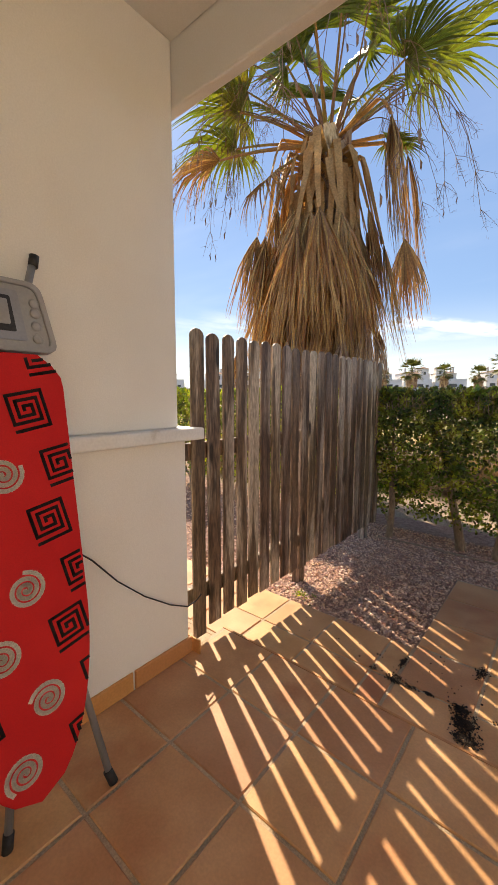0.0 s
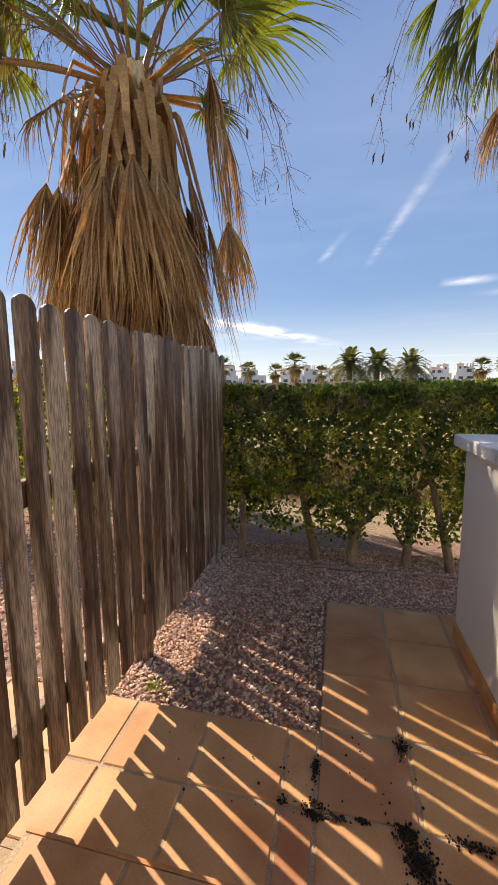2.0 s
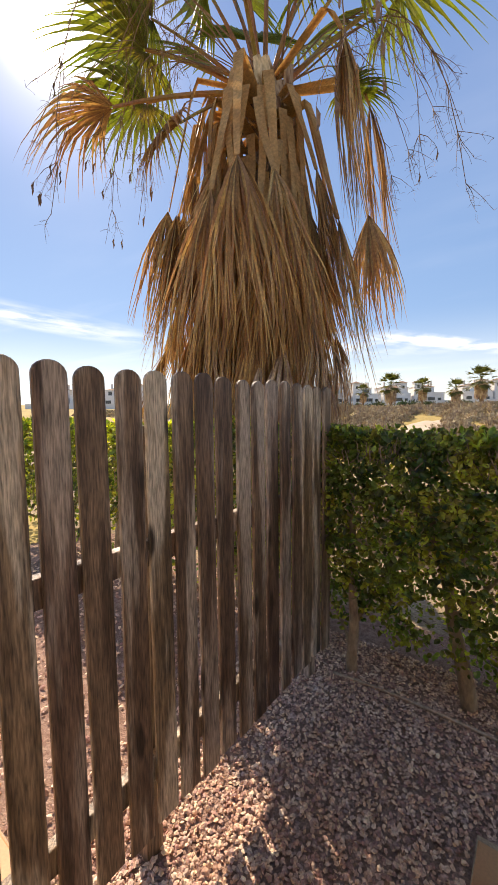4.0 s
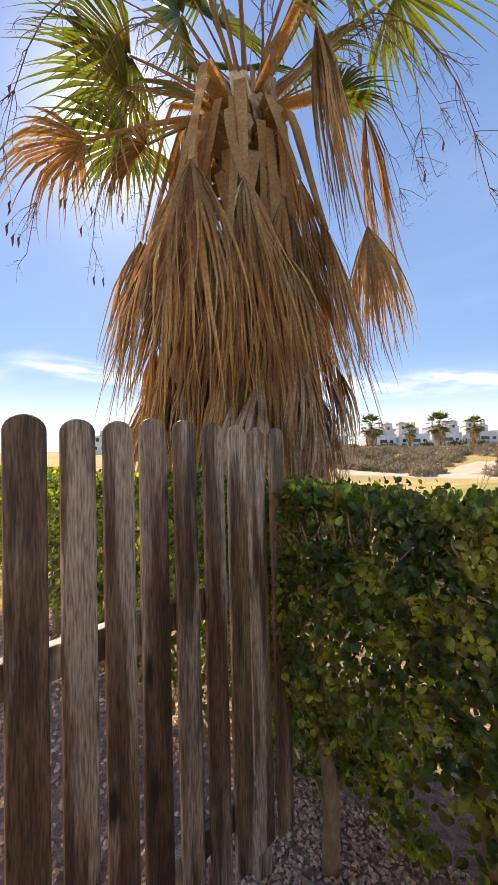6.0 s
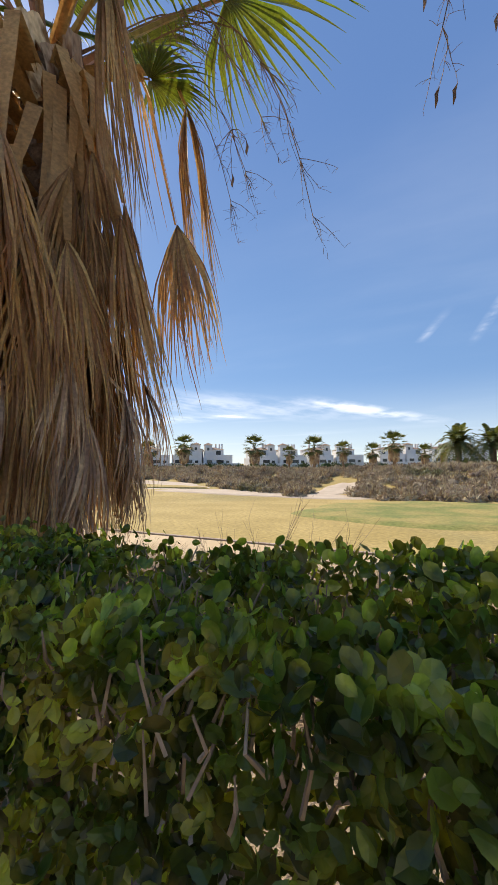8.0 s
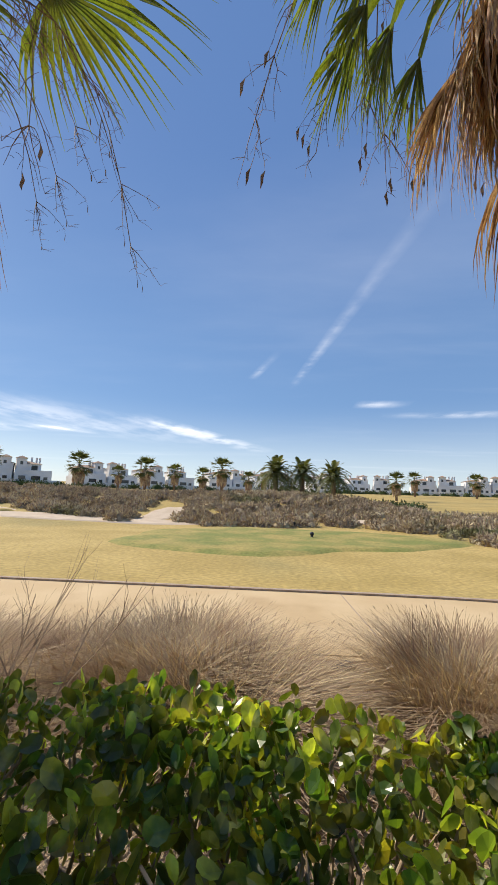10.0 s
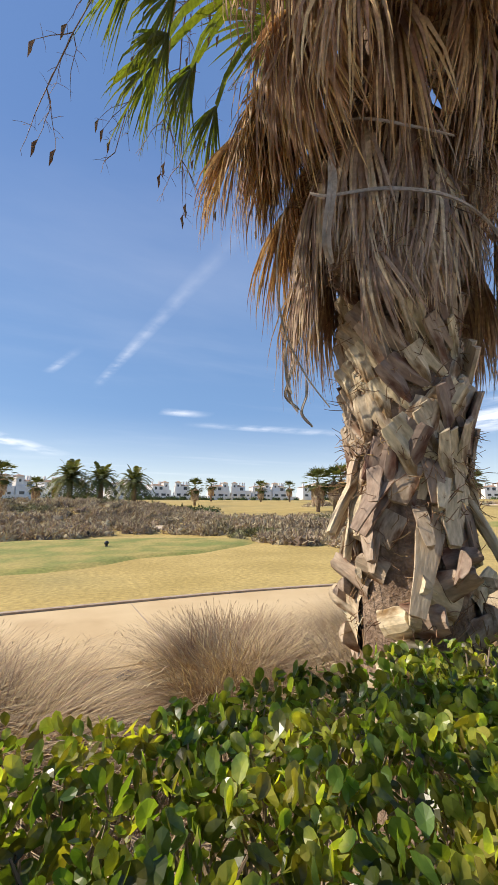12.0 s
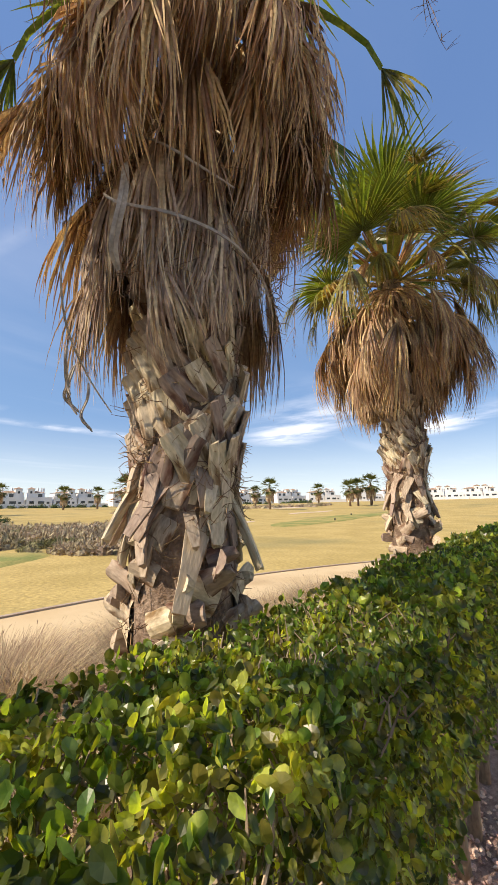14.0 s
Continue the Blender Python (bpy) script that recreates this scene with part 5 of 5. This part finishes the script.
# ---- far palms ----
def small_fan_palm(seed, h):
    r = np.random.default_rng(seed)
    tv, tf = tube([(0, 0, -0.6), (0.05, 0, h * 0.5), (0, 0, h)], [0.28, 0.20, 0.18], 8)
    items, dead = [], []
    for k in range(26):
        a, el = k * 2.39996, math.radians(-48 + 130 * (k / 26) ** 0.95)
        d = np.array([math.cos(a) * math.cos(el), math.sin(a) * math.cos(el), math.sin(el)])
        hub = np.array([0, 0, h]) + d * r.uniform(0.9, 1.35)
        sd = np.array([-math.sin(a), math.cos(a), 0])
        upv = np.cross(d, sd)
        items.append(ribbon([np.array([0, 0, h]), hub], sd, [0.05, 0.03]))
        for j in range(15):
            b = -1.15 + 2.3 * j / 14
            e = d * math.cos(b) + sd * math.sin(b)
            p1, p2 = hub + e * 0.5, hub + e * r.uniform(0.8, 1.25) + np.array([0, 0, -r.uniform(0.0, 0.3)])
            items.append(ribbon([hub, p1, p2], np.cross(e, upv), [0.03, 0.075, 0.01]))
    for k in range(70):
        a = k * 2.39996
        z = h - 0.1 - 1.9 * (k / 70)
        o = np.array([math.cos(a), math.sin(a), 0])
        b = np.array([0, 0, z]) + o * 0.2
        dead.append(ribbon([b, b + o * 0.62 + (0, 0, -0.35), b + o * 0.5 + (0, 0, -1.05)], np.array([-o[1], o[0], 0]), [0.05, 0.16, 0.05]))
    t = np_mesh("trunk", tv, tf, M_TRUNK, True)
    V, F = join_vf(items)
    c = np_mesh("crown", V, F, M_FARFROND)
    V, F = join_vf(dead)
    return t, c, np_mesh("dead_skirt", V, F, M_GREYDEAD)


def date_palm_meshes(seed, h):
    r = random.Random(seed)
    tv, tf = tube([(0, 0, -0.6), (0.0, 0, h * 0.5), (0, 0, h)], [0.34, 0.28, 0.30], 9)
    items = []
    for k in range(54):
        a, el = k * 2.39996, math.radians(-20 + 95 * (k / 54))
        o = np.array([math.cos(a), math.sin(a), 0])
        sd = np.array([-o[1], o[0], 0])
        ln = r.uniform(2.6, 3.3)
        pts = [np.array([0, 0, h]) + o * (ln * t * math.cos(el) * (1 - 0.1 * t)) + np.array([0, 0, ln * t * math.sin(el) - 2.1 * t ** 2.2 * math.cos(el * 0.8)]) for t in np.linspace(0, 1, 9)]
        items.append(ribbon(pts, sd, np.linspace(0.05, 0.012, 9)))
        for i in range(1, 9):
            for f in (0.0, 0.5):
                p = pts[i] * (1 - f) + pts[i - 1] * f
                for s in (-1, 1):
                    q = p + sd * s * 0.42 * math.sin(0.5 + i / 9 * 2.4) + (pts[i] - pts[i - 1]) * 0.5 + np.array([0, 0, -0.05])
                    items.append(ribbon([p, q], (pts[i] - pts[i - 1]) / (np.linalg.norm(pts[i] - pts[i - 1])), [0.085, 0.02]))
    V, F = join_vf(items)
    return np_mesh("trunk", tv, tf, M_TRUNK, True), np_mesh("crown", V, F, M_FARFROND)


SMALL = [small_fan_palm(s, 3.7 + 0.5 * s) for s in range(2)]
DATE = date_palm_meshes(3, 2.9)


def far_palm(x, y, k, s):
    ob = new("far_palm_tree")
    ob.matrix_basis = pose(x, y, float(land(x, y)) - 0.1, 0, 0, k * 61)
    tagged(ob, "fan palm with dry skirt out on the golf course", "palm tree", group="far fan palms")
    s *= 1.22
    for nm, me in zip(("trunk", "crown", "dead_skirt"), SMALL[k % 2]):
        b = put(nm, me, ob)
        b.scale = (s, s, s)


def far_date(x, y, k, s):
    ob = new("date_palm_tree")
    ob.matrix_basis = pose(x, y, float(land(x, y)) - 0.1, 0, 0, k * 47)
    tagged(ob, "short date palm with arching feathery fronds", "palm tree", group="far date palms")
    s *= 1.6
    for nm, me in zip(("trunk", "crown"), DATE):
        b = put(nm, me, ob)
        b.scale = (s, s, s)


FAR = [(-38.6, 83.9, 1.25), (-35.5, 98, 0.85), (-25.9, 89, 1.2), (-22, 100.5, 1.0), (-15.1, 101.9, 1.0), (-8.6, 87.7, 1.15), (-3.5, 103, 0.9), (0.4, 104, 0.8), (29.1, 89, 0.95), (-52.4, 75.4, 1.15), (-58.5, 70.4, 1.05), (-56, 80, 0.9),
       (36.5, 52.0, 1.0), (38.5, 50.5, 0.95), (40.6, 51.5, 1.1), (76, 54, 1.0), (62, 120, 1.1), (72, 118, 1.0), (82, 115, 1.0), (92, 70, 0.9), (112, 50, 1.2), (118, 50, 1.2), (124, 48, 1.5), (48, 130, 1.1), (150, 80, 1.3)]
for k, (x, y, s) in enumerate(FAR):
    far_palm(x, y, k, s)
for k, (x, y, s) in enumerate([(3.0, 83.3, 1.15), (8.4, 83.0, 1.1), (13.7, 77.3, 1.0)]):
    far_date(x, y, k, s)


# ---- villas ----
def villa(kind):
    """A white two-storey villa row house with a stair tower, hipped roofs, chimneys, windows and a garden wall."""
    ob = new("villa")
    w, d, h = 9.0, 8.0, 5.6
    bm = box_bm((0, 0, -2), (w, d, 3.0))
    box_bm((0.6, 1.5, 3.0), (w - 2.6 * kind, d, h), bm=bm)
    part("wall", bm, M_HOUSE, ob)
    tx = 0.4 if kind else w - 3.0
    part("tower", box_bm((tx, 1.2, 3.0), (tx + 2.4, 3.8, h + 1.5)), M_HOUSE, ob)

    def hip(x0, y0, x1, y1, z, rise, nm):
        bm = bmesh.new()
        o = 0.25
        b = [bm.verts.new(c) for c in ((x0 - o, y0 - o, z), (x1 + o, y0 - o, z), (x1 + o, y1 + o, z), (x0 - o, y1 + o, z))]
        k = min(x1 - x0, y1 - y0) / 2
        if x1 - x0 > y1 - y0:
            t = [bm.verts.new((x0 + k, (y0 + y1) / 2, z + rise)), bm.verts.new((x1 - k + 0.01, (y0 + y1) / 2, z + rise))]
            fs = [(b[0], b[1], t[1], t[0]), (b[1], b[2], t[1]), (b[2], b[3], t[0], t[1]), (b[3], b[0], t[0])]
        else:
            t = [bm.verts.new(((x0 + x1) / 2, y0 + k, z + rise)), bm.verts.new(((x0 + x1) / 2, y1 - k + 0.01, z + rise))]
            fs = [(b[0], b[1], t[0]), (b[1], b[2], t[1], t[0]), (b[2], b[3], t[1]), (b[3], b[0], t[0], t[1])]
        for f in fs:
            bm.faces.new(f)
        bm.faces.new(b[::-1])
        part(nm, bm, M_ROOF, ob)

    hip(0.6, 1.5, w - 2.6 * kind, d, h + 0.004, 0.9, "roof")
    hip(tx, 1.2, tx + 2.4, 3.8, h + 1.504, 0.7, "tower_roof")
    for cx in (2.0 + kind * 2, 5.2, 6.0):
        part("chimney", box_bm((cx, 4.2, h), (cx + 0.5, 4.9, h + 2.0), 0.05), M_HOUSE, ob)
    for x0, z0, ww, hh, y in ((1.0, 0.3, 1.6, 2.0, 0), (4.0, 0.3, 2.2, 2.0, 0), (7.0, 0.9, 1.0, 1.2, 0), (1.6, 3.4, 1.1, 1.7, 1.5), (4.0, 3.4, 1.5, 1.8, 1.5), (tx + 0.8, 5.3, 0.7, 0.9, 1.2)):
        part("window", box_bm((x0, y - 0.04, z0), (x0 + ww, y + 0.1, z0 + hh)), M_PANE, ob)
    part("balcony_wall", box_bm((0.0, 0.0, 3.0), (w, 0.18, 3.85)), M_HOUSE, ob)
    part("garden_wall", box_bm((-1.5, -5.0, -2), (w + 1.5, -4.8, 1.2)), M_HOUSE, ob)
    return tagged(ob, "white two-storey villa with clay roof and stair tower", "house", group="row of white villas")


line = [(-125, 55), (-95, 82), (-66, 103), (-35, 128), (0, 152), (40, 170), (80, 160), (130, 152), (195, 114), (235, 70), (262, 10)]
VILLAS = [villa(0), villa(1)]
cum = [0.0]
for a, b in zip(line, line[1:]):
    cum.append(cum[-1] + math.dist(a, b))
k, s = 0, 4.0
vr = random.Random(5)
while s < cum[-1] - 6:
    i = max(j for j in range(len(cum)) if cum[j] <= s)
    a, b = line[i], line[i + 1]
    t = (s - cum[i]) / (cum[i + 1] - cum[i])
    x, y = a[0] + t * (b[0] - a[0]), a[1] + t * (b[1] - a[1])
    ang = math.degrees(math.atan2(b[1] - a[1], b[0] - a[0]))
    m = pose(x, y, float(land(x, y)) + 0.2, 0, 0, ang + vr.uniform(-6, 6))
    if k < 2:
        VILLAS[k].matrix_basis = m
    else:
        copy_thing(VILLAS[k % 2], m)
    k += 1
    s += 9.6 if k % 4 else 15.0

for x, y in ((3.76, 23.7), (3.3, 30.0), (46, 24), (58, 27)):
    ob = new("tee_marker")
    ob.matrix_basis = pose(x, y, float(land(x, y)) + 0.05)
    bm = bmesh.new()
    bmesh.ops.create_icosphere(bm, subdivisions=2, radius=0.11, matrix=Matrix.Translation((0, 0, 0.20)))
    part("ball", bm, M_DARKPL, ob, smooth=True)
    V, F = tube([(0, 0, -0.05), (0, 0, 0.05), (0, 0, 0.12)], [0.09, 0.08, 0.05], 10)
    put("foot", np_mesh("foot", V, F, M_DARKPL), ob)
    tagged(ob, "small dark tee marker on the grass", "tee marker", group="tee markers")

box_v, box_f = tube([(2.5, 8.62, -0.30), (2.5, 8.62, -0.235), (2.5, 8.62, -0.22)], [0.13, 0.13, 0.10], 18)
tagged(put("valve_box", np_mesh("valve_box", box_v, box_f, M_DARKPL)), "small round dark valve cover beside the path", "valve cover")
wn_ = 46
wp = np.stack([rng.normal(0.03, 0.035, wn_), rng.normal(2.02, 0.035, wn_), rng.uniform(-0.01, 0.035, wn_)], 1)
wv, wf = scatter(lv2, lf2, frames_from(rng.normal(0, 0.6, (wn_, 3)) + (0, 0, 1), rng.normal(0, 1, (wn_, 3))) * 0.022, wp)
tagged(put("weed", np_mesh("weed", wv, wf, M_LEAF)), "small green weed growing in the gravel", "weed", kind="stuff")

# ---- ironing board ----
iron = new("ironing_board")
iron.matrix_basis = pose(0.27, 0.198, UP, 0, -7.5, 0)
tagged(iron, "folded ironing board with red patterned cover leaning on the wall", "ironing board")


def board_outline(grow=0.0):
    pts = []
    for z in np.linspace(0.10, 1.44, 40):
        t = (z - 0.10) / 1.34
        w = 0.205 * min(1.0, math.sqrt(max(0.0, 1 - (1 - min(1, t / 0.42)) ** 2.0)))
        if t > 0.93:
            w = 0.205 - 0.07 * ((t - 0.93) / 0.07) ** 2
        pts.append((w + grow, z))
    return pts


def board_width(z):
    o = board_outline()
    return float(np.interp(z, [p[1] for p in o], [p[0] for p in o]))


bm = bmesh.new()
o = board_outline()
loop = [(y, z) for y, z in o] + [(-y, z) for y, z in o[::-1] if y > 0.001]
vs = [bm.verts.new((0.0, y, z)) for y, z in loop]
f = bm.faces.new(vs)
r = bmesh.ops.extrude_face_region(bm, geom=[f])
bmesh.ops.translate(bm, verts=[v for v in r["geom"] if isinstance(v, bmesh.types.BMVert)], vec=(-0.03, 0, 0))
bmesh.ops.recalc_face_normals(bm, faces=bm.faces)
bmesh.ops.bevel(bm, geom=[e for e in bm.edges if abs(e.verts[0].co.x) < 1e-6 and abs(e.verts[1].co.x) < 1e-6], offset=0.008, segments=2, affect="EDGES")
part("cover", bm, M_RED, iron, "red cotton cover with black and cream spirals")


def in_board(y, z):
    return 0.14 < z < 1.425 and abs(y) < board_width(z) - 0.008


def flat_line(pts, hw):
    """A printed line of even width along pts, broken where it would leave the cover."""
    V, F = [], []
    for (y0, z0), (y1, z1) in zip(pts, pts[1:]):
        if not (in_board(y0, z0) and in_board(y1, z1)):
            continue
        d = np.array([y1 - y0, z1 - z0])
        d /= np.linalg.norm(d) + 1e-9
        n = np.array([-d[1], d[0]]) * hw
        e = d * hw * 0.9
        b = len(V)
        for y, z in ((y0 - e[0] - n[0], z0 - e[1] - n[1]), (y1 + e[0] - n[0], z1 + e[1] - n[1]), (y1 + e[0] + n[0], z1 + e[1] + n[1]), (y0 - e[0] + n[0], z0 - e[1] + n[1])):
            V.append((0.0015, y, z))
        F.append([b, b + 1, b + 2, b + 3])
    return V, F


def square_spiral(cy, cz, s, turn):
    pts, y, z = [], -s, -s * 1.15
    pts = [(-s, -s * 1.2), (s, -s * 1.2 + 0.02 * 0), (s, s), (-s, s), (-s, -s * 0.75), (s * 0.62, -s * 0.75), (s * 0.62, s * 0.6), (-s * 0.6, s * 0.6), (-s * 0.6, -s * 0.38), (s * 0.26, -s * 0.38), (s * 0.26, s * 0.22), (-s * 0.22, s * 0.22), (-s * 0.22, -0.0)]
    dense = []
    for a, b in zip(pts, pts[1:]):
        n = max(2, int(math.dist(a, b) / 0.008))
        dense += [(a[0] + (b[0] - a[0]) * t / n, a[1] + (b[1] - a[1]) * t / n) for t in range(n)]
    dense.append(pts[-1])
    c, s_ = math.cos(turn), math.sin(turn)
    return [(cy + y * c - z * s_, cz + y * s_ + z * c) for y, z in dense]


def round_spiral(cy, cz, s, start):
    return [(cy + s * (t / 60) * math.cos(start + t * 0.30), cz + s * (t / 60) * math.sin(start + t * 0.30)) for t in range(4, 61)]


for base_y, phase, sq in ((0.122, 0.0, True), (0.19, 0.5, True), (0.02, 0.55, False), (-0.075, 0.05, False), (-0.165, 0.5, True)):
    for k in range(6):
        cz = 1.27 - 0.345 * (k - 1 + phase)
        cy = base_y - 0.07 * (cz - 0.77)
        pts = square_spiral(cy, cz, 0.050, 0.20) if sq else round_spiral(cy, cz, 0.052, 1.2 * k)
        V, F = flat_line(pts, 0.0052 if sq else 0.0062)
        if F:
            put("print", np_mesh("print", V, F, M_BLACKPRINT if sq else M_CREAMPRINT), iron, label="black square spiral print" if sq else "cream round spiral print")

# the iron rest, legs and feet


def round_poly(corners, rad, n=5):
    """The outline of a polygon with rounded corners, in (y, z)."""
    out = []
    for i, p in enumerate(corners):
        p = np.array(p)
        a, b = np.array(corners[i - 1]) - p, np.array(corners[(i + 1) % len(corners)]) - p
        a, b = p + a / np.linalg.norm(a) * rad, p + b / np.linalg.norm(b) * rad
        out += [tuple((1 - t) ** 2 * a + 2 * t * (1 - t) * p + t * t * b) for t in np.linspace(0, 1, n)]
    return out


def slab(outer, x0, x1, hole=None, bevel=0.003):
    """A plate between two depths, with its outline in (y, z); with a hole of as many corners it is a ring."""
    bm = bmesh.new()
    rows = []
    for x in (x0, x1):
        rows.append([bm.verts.new((x, y, z)) for y, z in outer])
        if hole:
            rows.append([bm.verts.new((x, y, z)) for y, z in hole])
    n = len(outer)
    for k in range(n):
        q = (k + 1) % n
        if hole:
            a, b, c, d = rows
            for u, v in ((a, b), (b, d), (d, c), (c, a)):
                bm.faces.new((u[k], u[q], v[q], v[k]))
        else:
            bm.faces.new((rows[0][k], rows[0][q], rows[1][q], rows[1][k]))
    if not hole:
        bm.faces.new(rows[0]), bm.faces.new(rows[1])
    bmesh.ops.recalc_face_normals(bm, faces=bm.faces)
    if bevel:
        bmesh.ops.bevel(bm, geom=[e for e in bm.edges if abs(e.verts[0].co.x - e.verts[1].co.x) < 1e-6 and abs(e.verts[0].co.x - x1) < 1e-6 and len(e.link_faces) == 2 and e.calc_face_angle(0) > 1.0], offset=bevel, segments=2, affect="EDGES")
    return bm


TRAY = [(-0.205, 1.447), (0.205, 1.447), (0.165, 1.665), (-0.165, 1.665)]
part("tray", slab(round_poly(TRAY, 0.04), -0.045, -0.014), M_GREYPL, iron, "grey moulded plastic iron rest")
part("tray_rim", slab(round_poly(TRAY, 0.04), -0.0138, -0.004, round_poly([(-0.19, 1.462), (0.186, 1.462), (0.150, 1.650), (-0.152, 1.650)], 0.034), 0.002), M_GREYPL, iron, "raised rounded rim of the iron rest")
part("tray_frame", slab(round_poly([(-0.15, 1.480), (0.115, 1.480), (0.098, 1.632), (-0.14, 1.632)], 0.008), -0.0138, -0.0085, None, 0.0015), M_STEEL, iron)
# no real hollow: a thin dark plate gives the opening its shade by colour
part("tray_slot", slab(round_poly([(-0.14, 1.505), (0.085, 1.505), (0.075, 1.612), (-0.13, 1.612)], 0.006), -0.0084, -0.0072, None, 0), M_DARKPL, iron, "flat dark plate painted as the shaded opening of the iron rest")
part("tray_bar", slab(round_poly([(0.035, 1.525), (0.070, 1.525), (0.066, 1.60), (0.031, 1.60)], 0.005), -0.0071, -0.003, None, 0.001), M_GREYPL, iron)
for z in (1.49, 1.53, 1.57, 1.60):
    bm = bmesh.new()
    bmesh.ops.create_uvsphere(bm, u_segments=12, v_segments=6, radius=0.016, matrix=Matrix.Translation((-0.012, 0.145, z)) @ Matrix.Diagonal((0.4, 1, 1, 1)))
    part("boss", bm, M_GREYPL, iron, smooth=True)
for pts, nm in (([(-0.05, 0.17, 1.74), (-0.055, 0.13, 1.60), (-0.06, 0.05, 0.9), (-0.05, -0.085, 0.03)], "leg"), ([(-0.05, 0.09, 1.3), (-0.055, 0.15, 0.5), (0.005, 0.205, 0.03)], "leg")):
    V, F = tube(pts, 0.012, 10)
    put(nm, np_mesh(nm, V, F, M_STEEL, True), iron, label="grey painted steel tube leg")
for a, b in (((-0.05, 0.172, 1.735), (-0.05, 0.180, 1.772)), ((-0.05, -0.082, 0.05), (-0.048, -0.092, 0.0)), ((0.003, 0.20, 0.05), (0.012, 0.212, 0.004))):
    V, F = tube([a, b], 0.0155, 10)
    put("rubber_foot", np_mesh("rubber_foot", V, F, M_DARKPL, True), iron, label="black rubber cap")

cab = [(0.02, 0.40, 0.86), (0.0, 0.52, 0.75), (-0.012, 0.63, 0.62), (-0.012, 0.76, 0.50), (-0.012, 0.90, 0.40), (-0.005, 1.0, 0.35), (-0.02, 1.07, 0.345), (-0.035, 1.12, 0.355)]
V, F = tube(cab, 0.0035, 6)
tagged(put("cable", np_mesh("cable", V, F, M_DARKPL, True)), "thin black wire hanging from the fence along the wall", "cable")

# ---- tiles ----
def tile_mesh(name, lx, ly, lz, material):
    bm = box_bm((-lx / 2, -ly / 2, -lz), (lx / 2, ly / 2, 0), 0.0)
    bmesh.ops.bevel(bm, geom=[e for e in bm.edges if e.verts[0].co.z > -1e-6 and e.verts[1].co.z > -1e-6], offset=0.004, segments=1, affect="EDGES")
    return bm_mesh(name, bm, material)


tr = random.Random(11)
TILE = tile_mesh("tile", PX - 0.014, PY - 0.014, 0.02, M_TILE)


def lay(parent, x0, x1, y0, y1, z, ox, oy):
    i0, i1 = math.ceil((x0 - ox) / PX - 0.999), math.floor((x1 - ox) / PX + 0.001)
    j0, j1 = math.ceil((y0 - oy) / PY - 0.999), math.floor((y1 - oy) / PY + 0.001)
    for i in range(i0, i1 + 1):
        for j in range(j0, j1 + 1):
            a, b = max(x0, ox + i * PX), min(x1, ox + (i + 1) * PX)
            c, d = max(y0, oy + j * PY), min(y1, oy + (j + 1) * PY)
            if b - a < 0.05 or d - c < 0.05:
                continue
            ob = put("tile", TILE, parent, pose((a + b) / 2, (c + d) / 2, z + tr.uniform(-0.0012, 0.0012), tr.uniform(-0.15, 0.15), tr.uniform(-0.15, 0.15), tr.choice((0, 180)) + tr.uniform(-0.3, 0.3)))
            ob.scale = ((b - a - 0.014) / (PX - 0.014), (d - c - 0.014) / (PY - 0.014), 1)


lay(floor_hi, -0.035, 3.5, -2.0, 1.305, UP, -0.045, 1.305 - 10 * PY)
lay(floor_lo, -1.03, 0.81, 1.318, 1.925, 0.0, 0.0, 1.605 - PY)
lay(floor_lo, 0.812, 2.1, 1.318, 1.95, 0.0, 0.812, 1.615 - PY)
lay(floor_side, -1.03, -0.28, -0.5, 1.29, 0.0, 0.0 - 3 * PX, 1.605 - PY)
lay(floor_path, 0.812, 1.85, 1.955, 2.975, 0.0, 0.812, 1.955)
SK = tile_mesh("skirting_tile", PX - 0.012, 0.085, 0.012, M_SKIRT)
base_l = tagged(new("baseboard_left"), "terracotta skirting tiles along the wall foot", "skirting", kind="structure")
for k in range(8):
    put("skirting_tile", SK, base_l, pose(WX + 0.013, 0.875 - k * PX, UP + 0.042, 90, 0, 90))
put("skirting_tile", SK, base_l, pose(WX - 0.11, 1.063, UP + 0.03, 90, 0, 180))
base_r = tagged(new("baseboard_right"), "terracotta skirting tiles along the garden wall foot", "skirting", kind="structure")
for k in range(4):
    put("skirting_tile", SK, base_r, pose(1.532, 2.58 - k * PX, 0.045, 90, 0, -90))
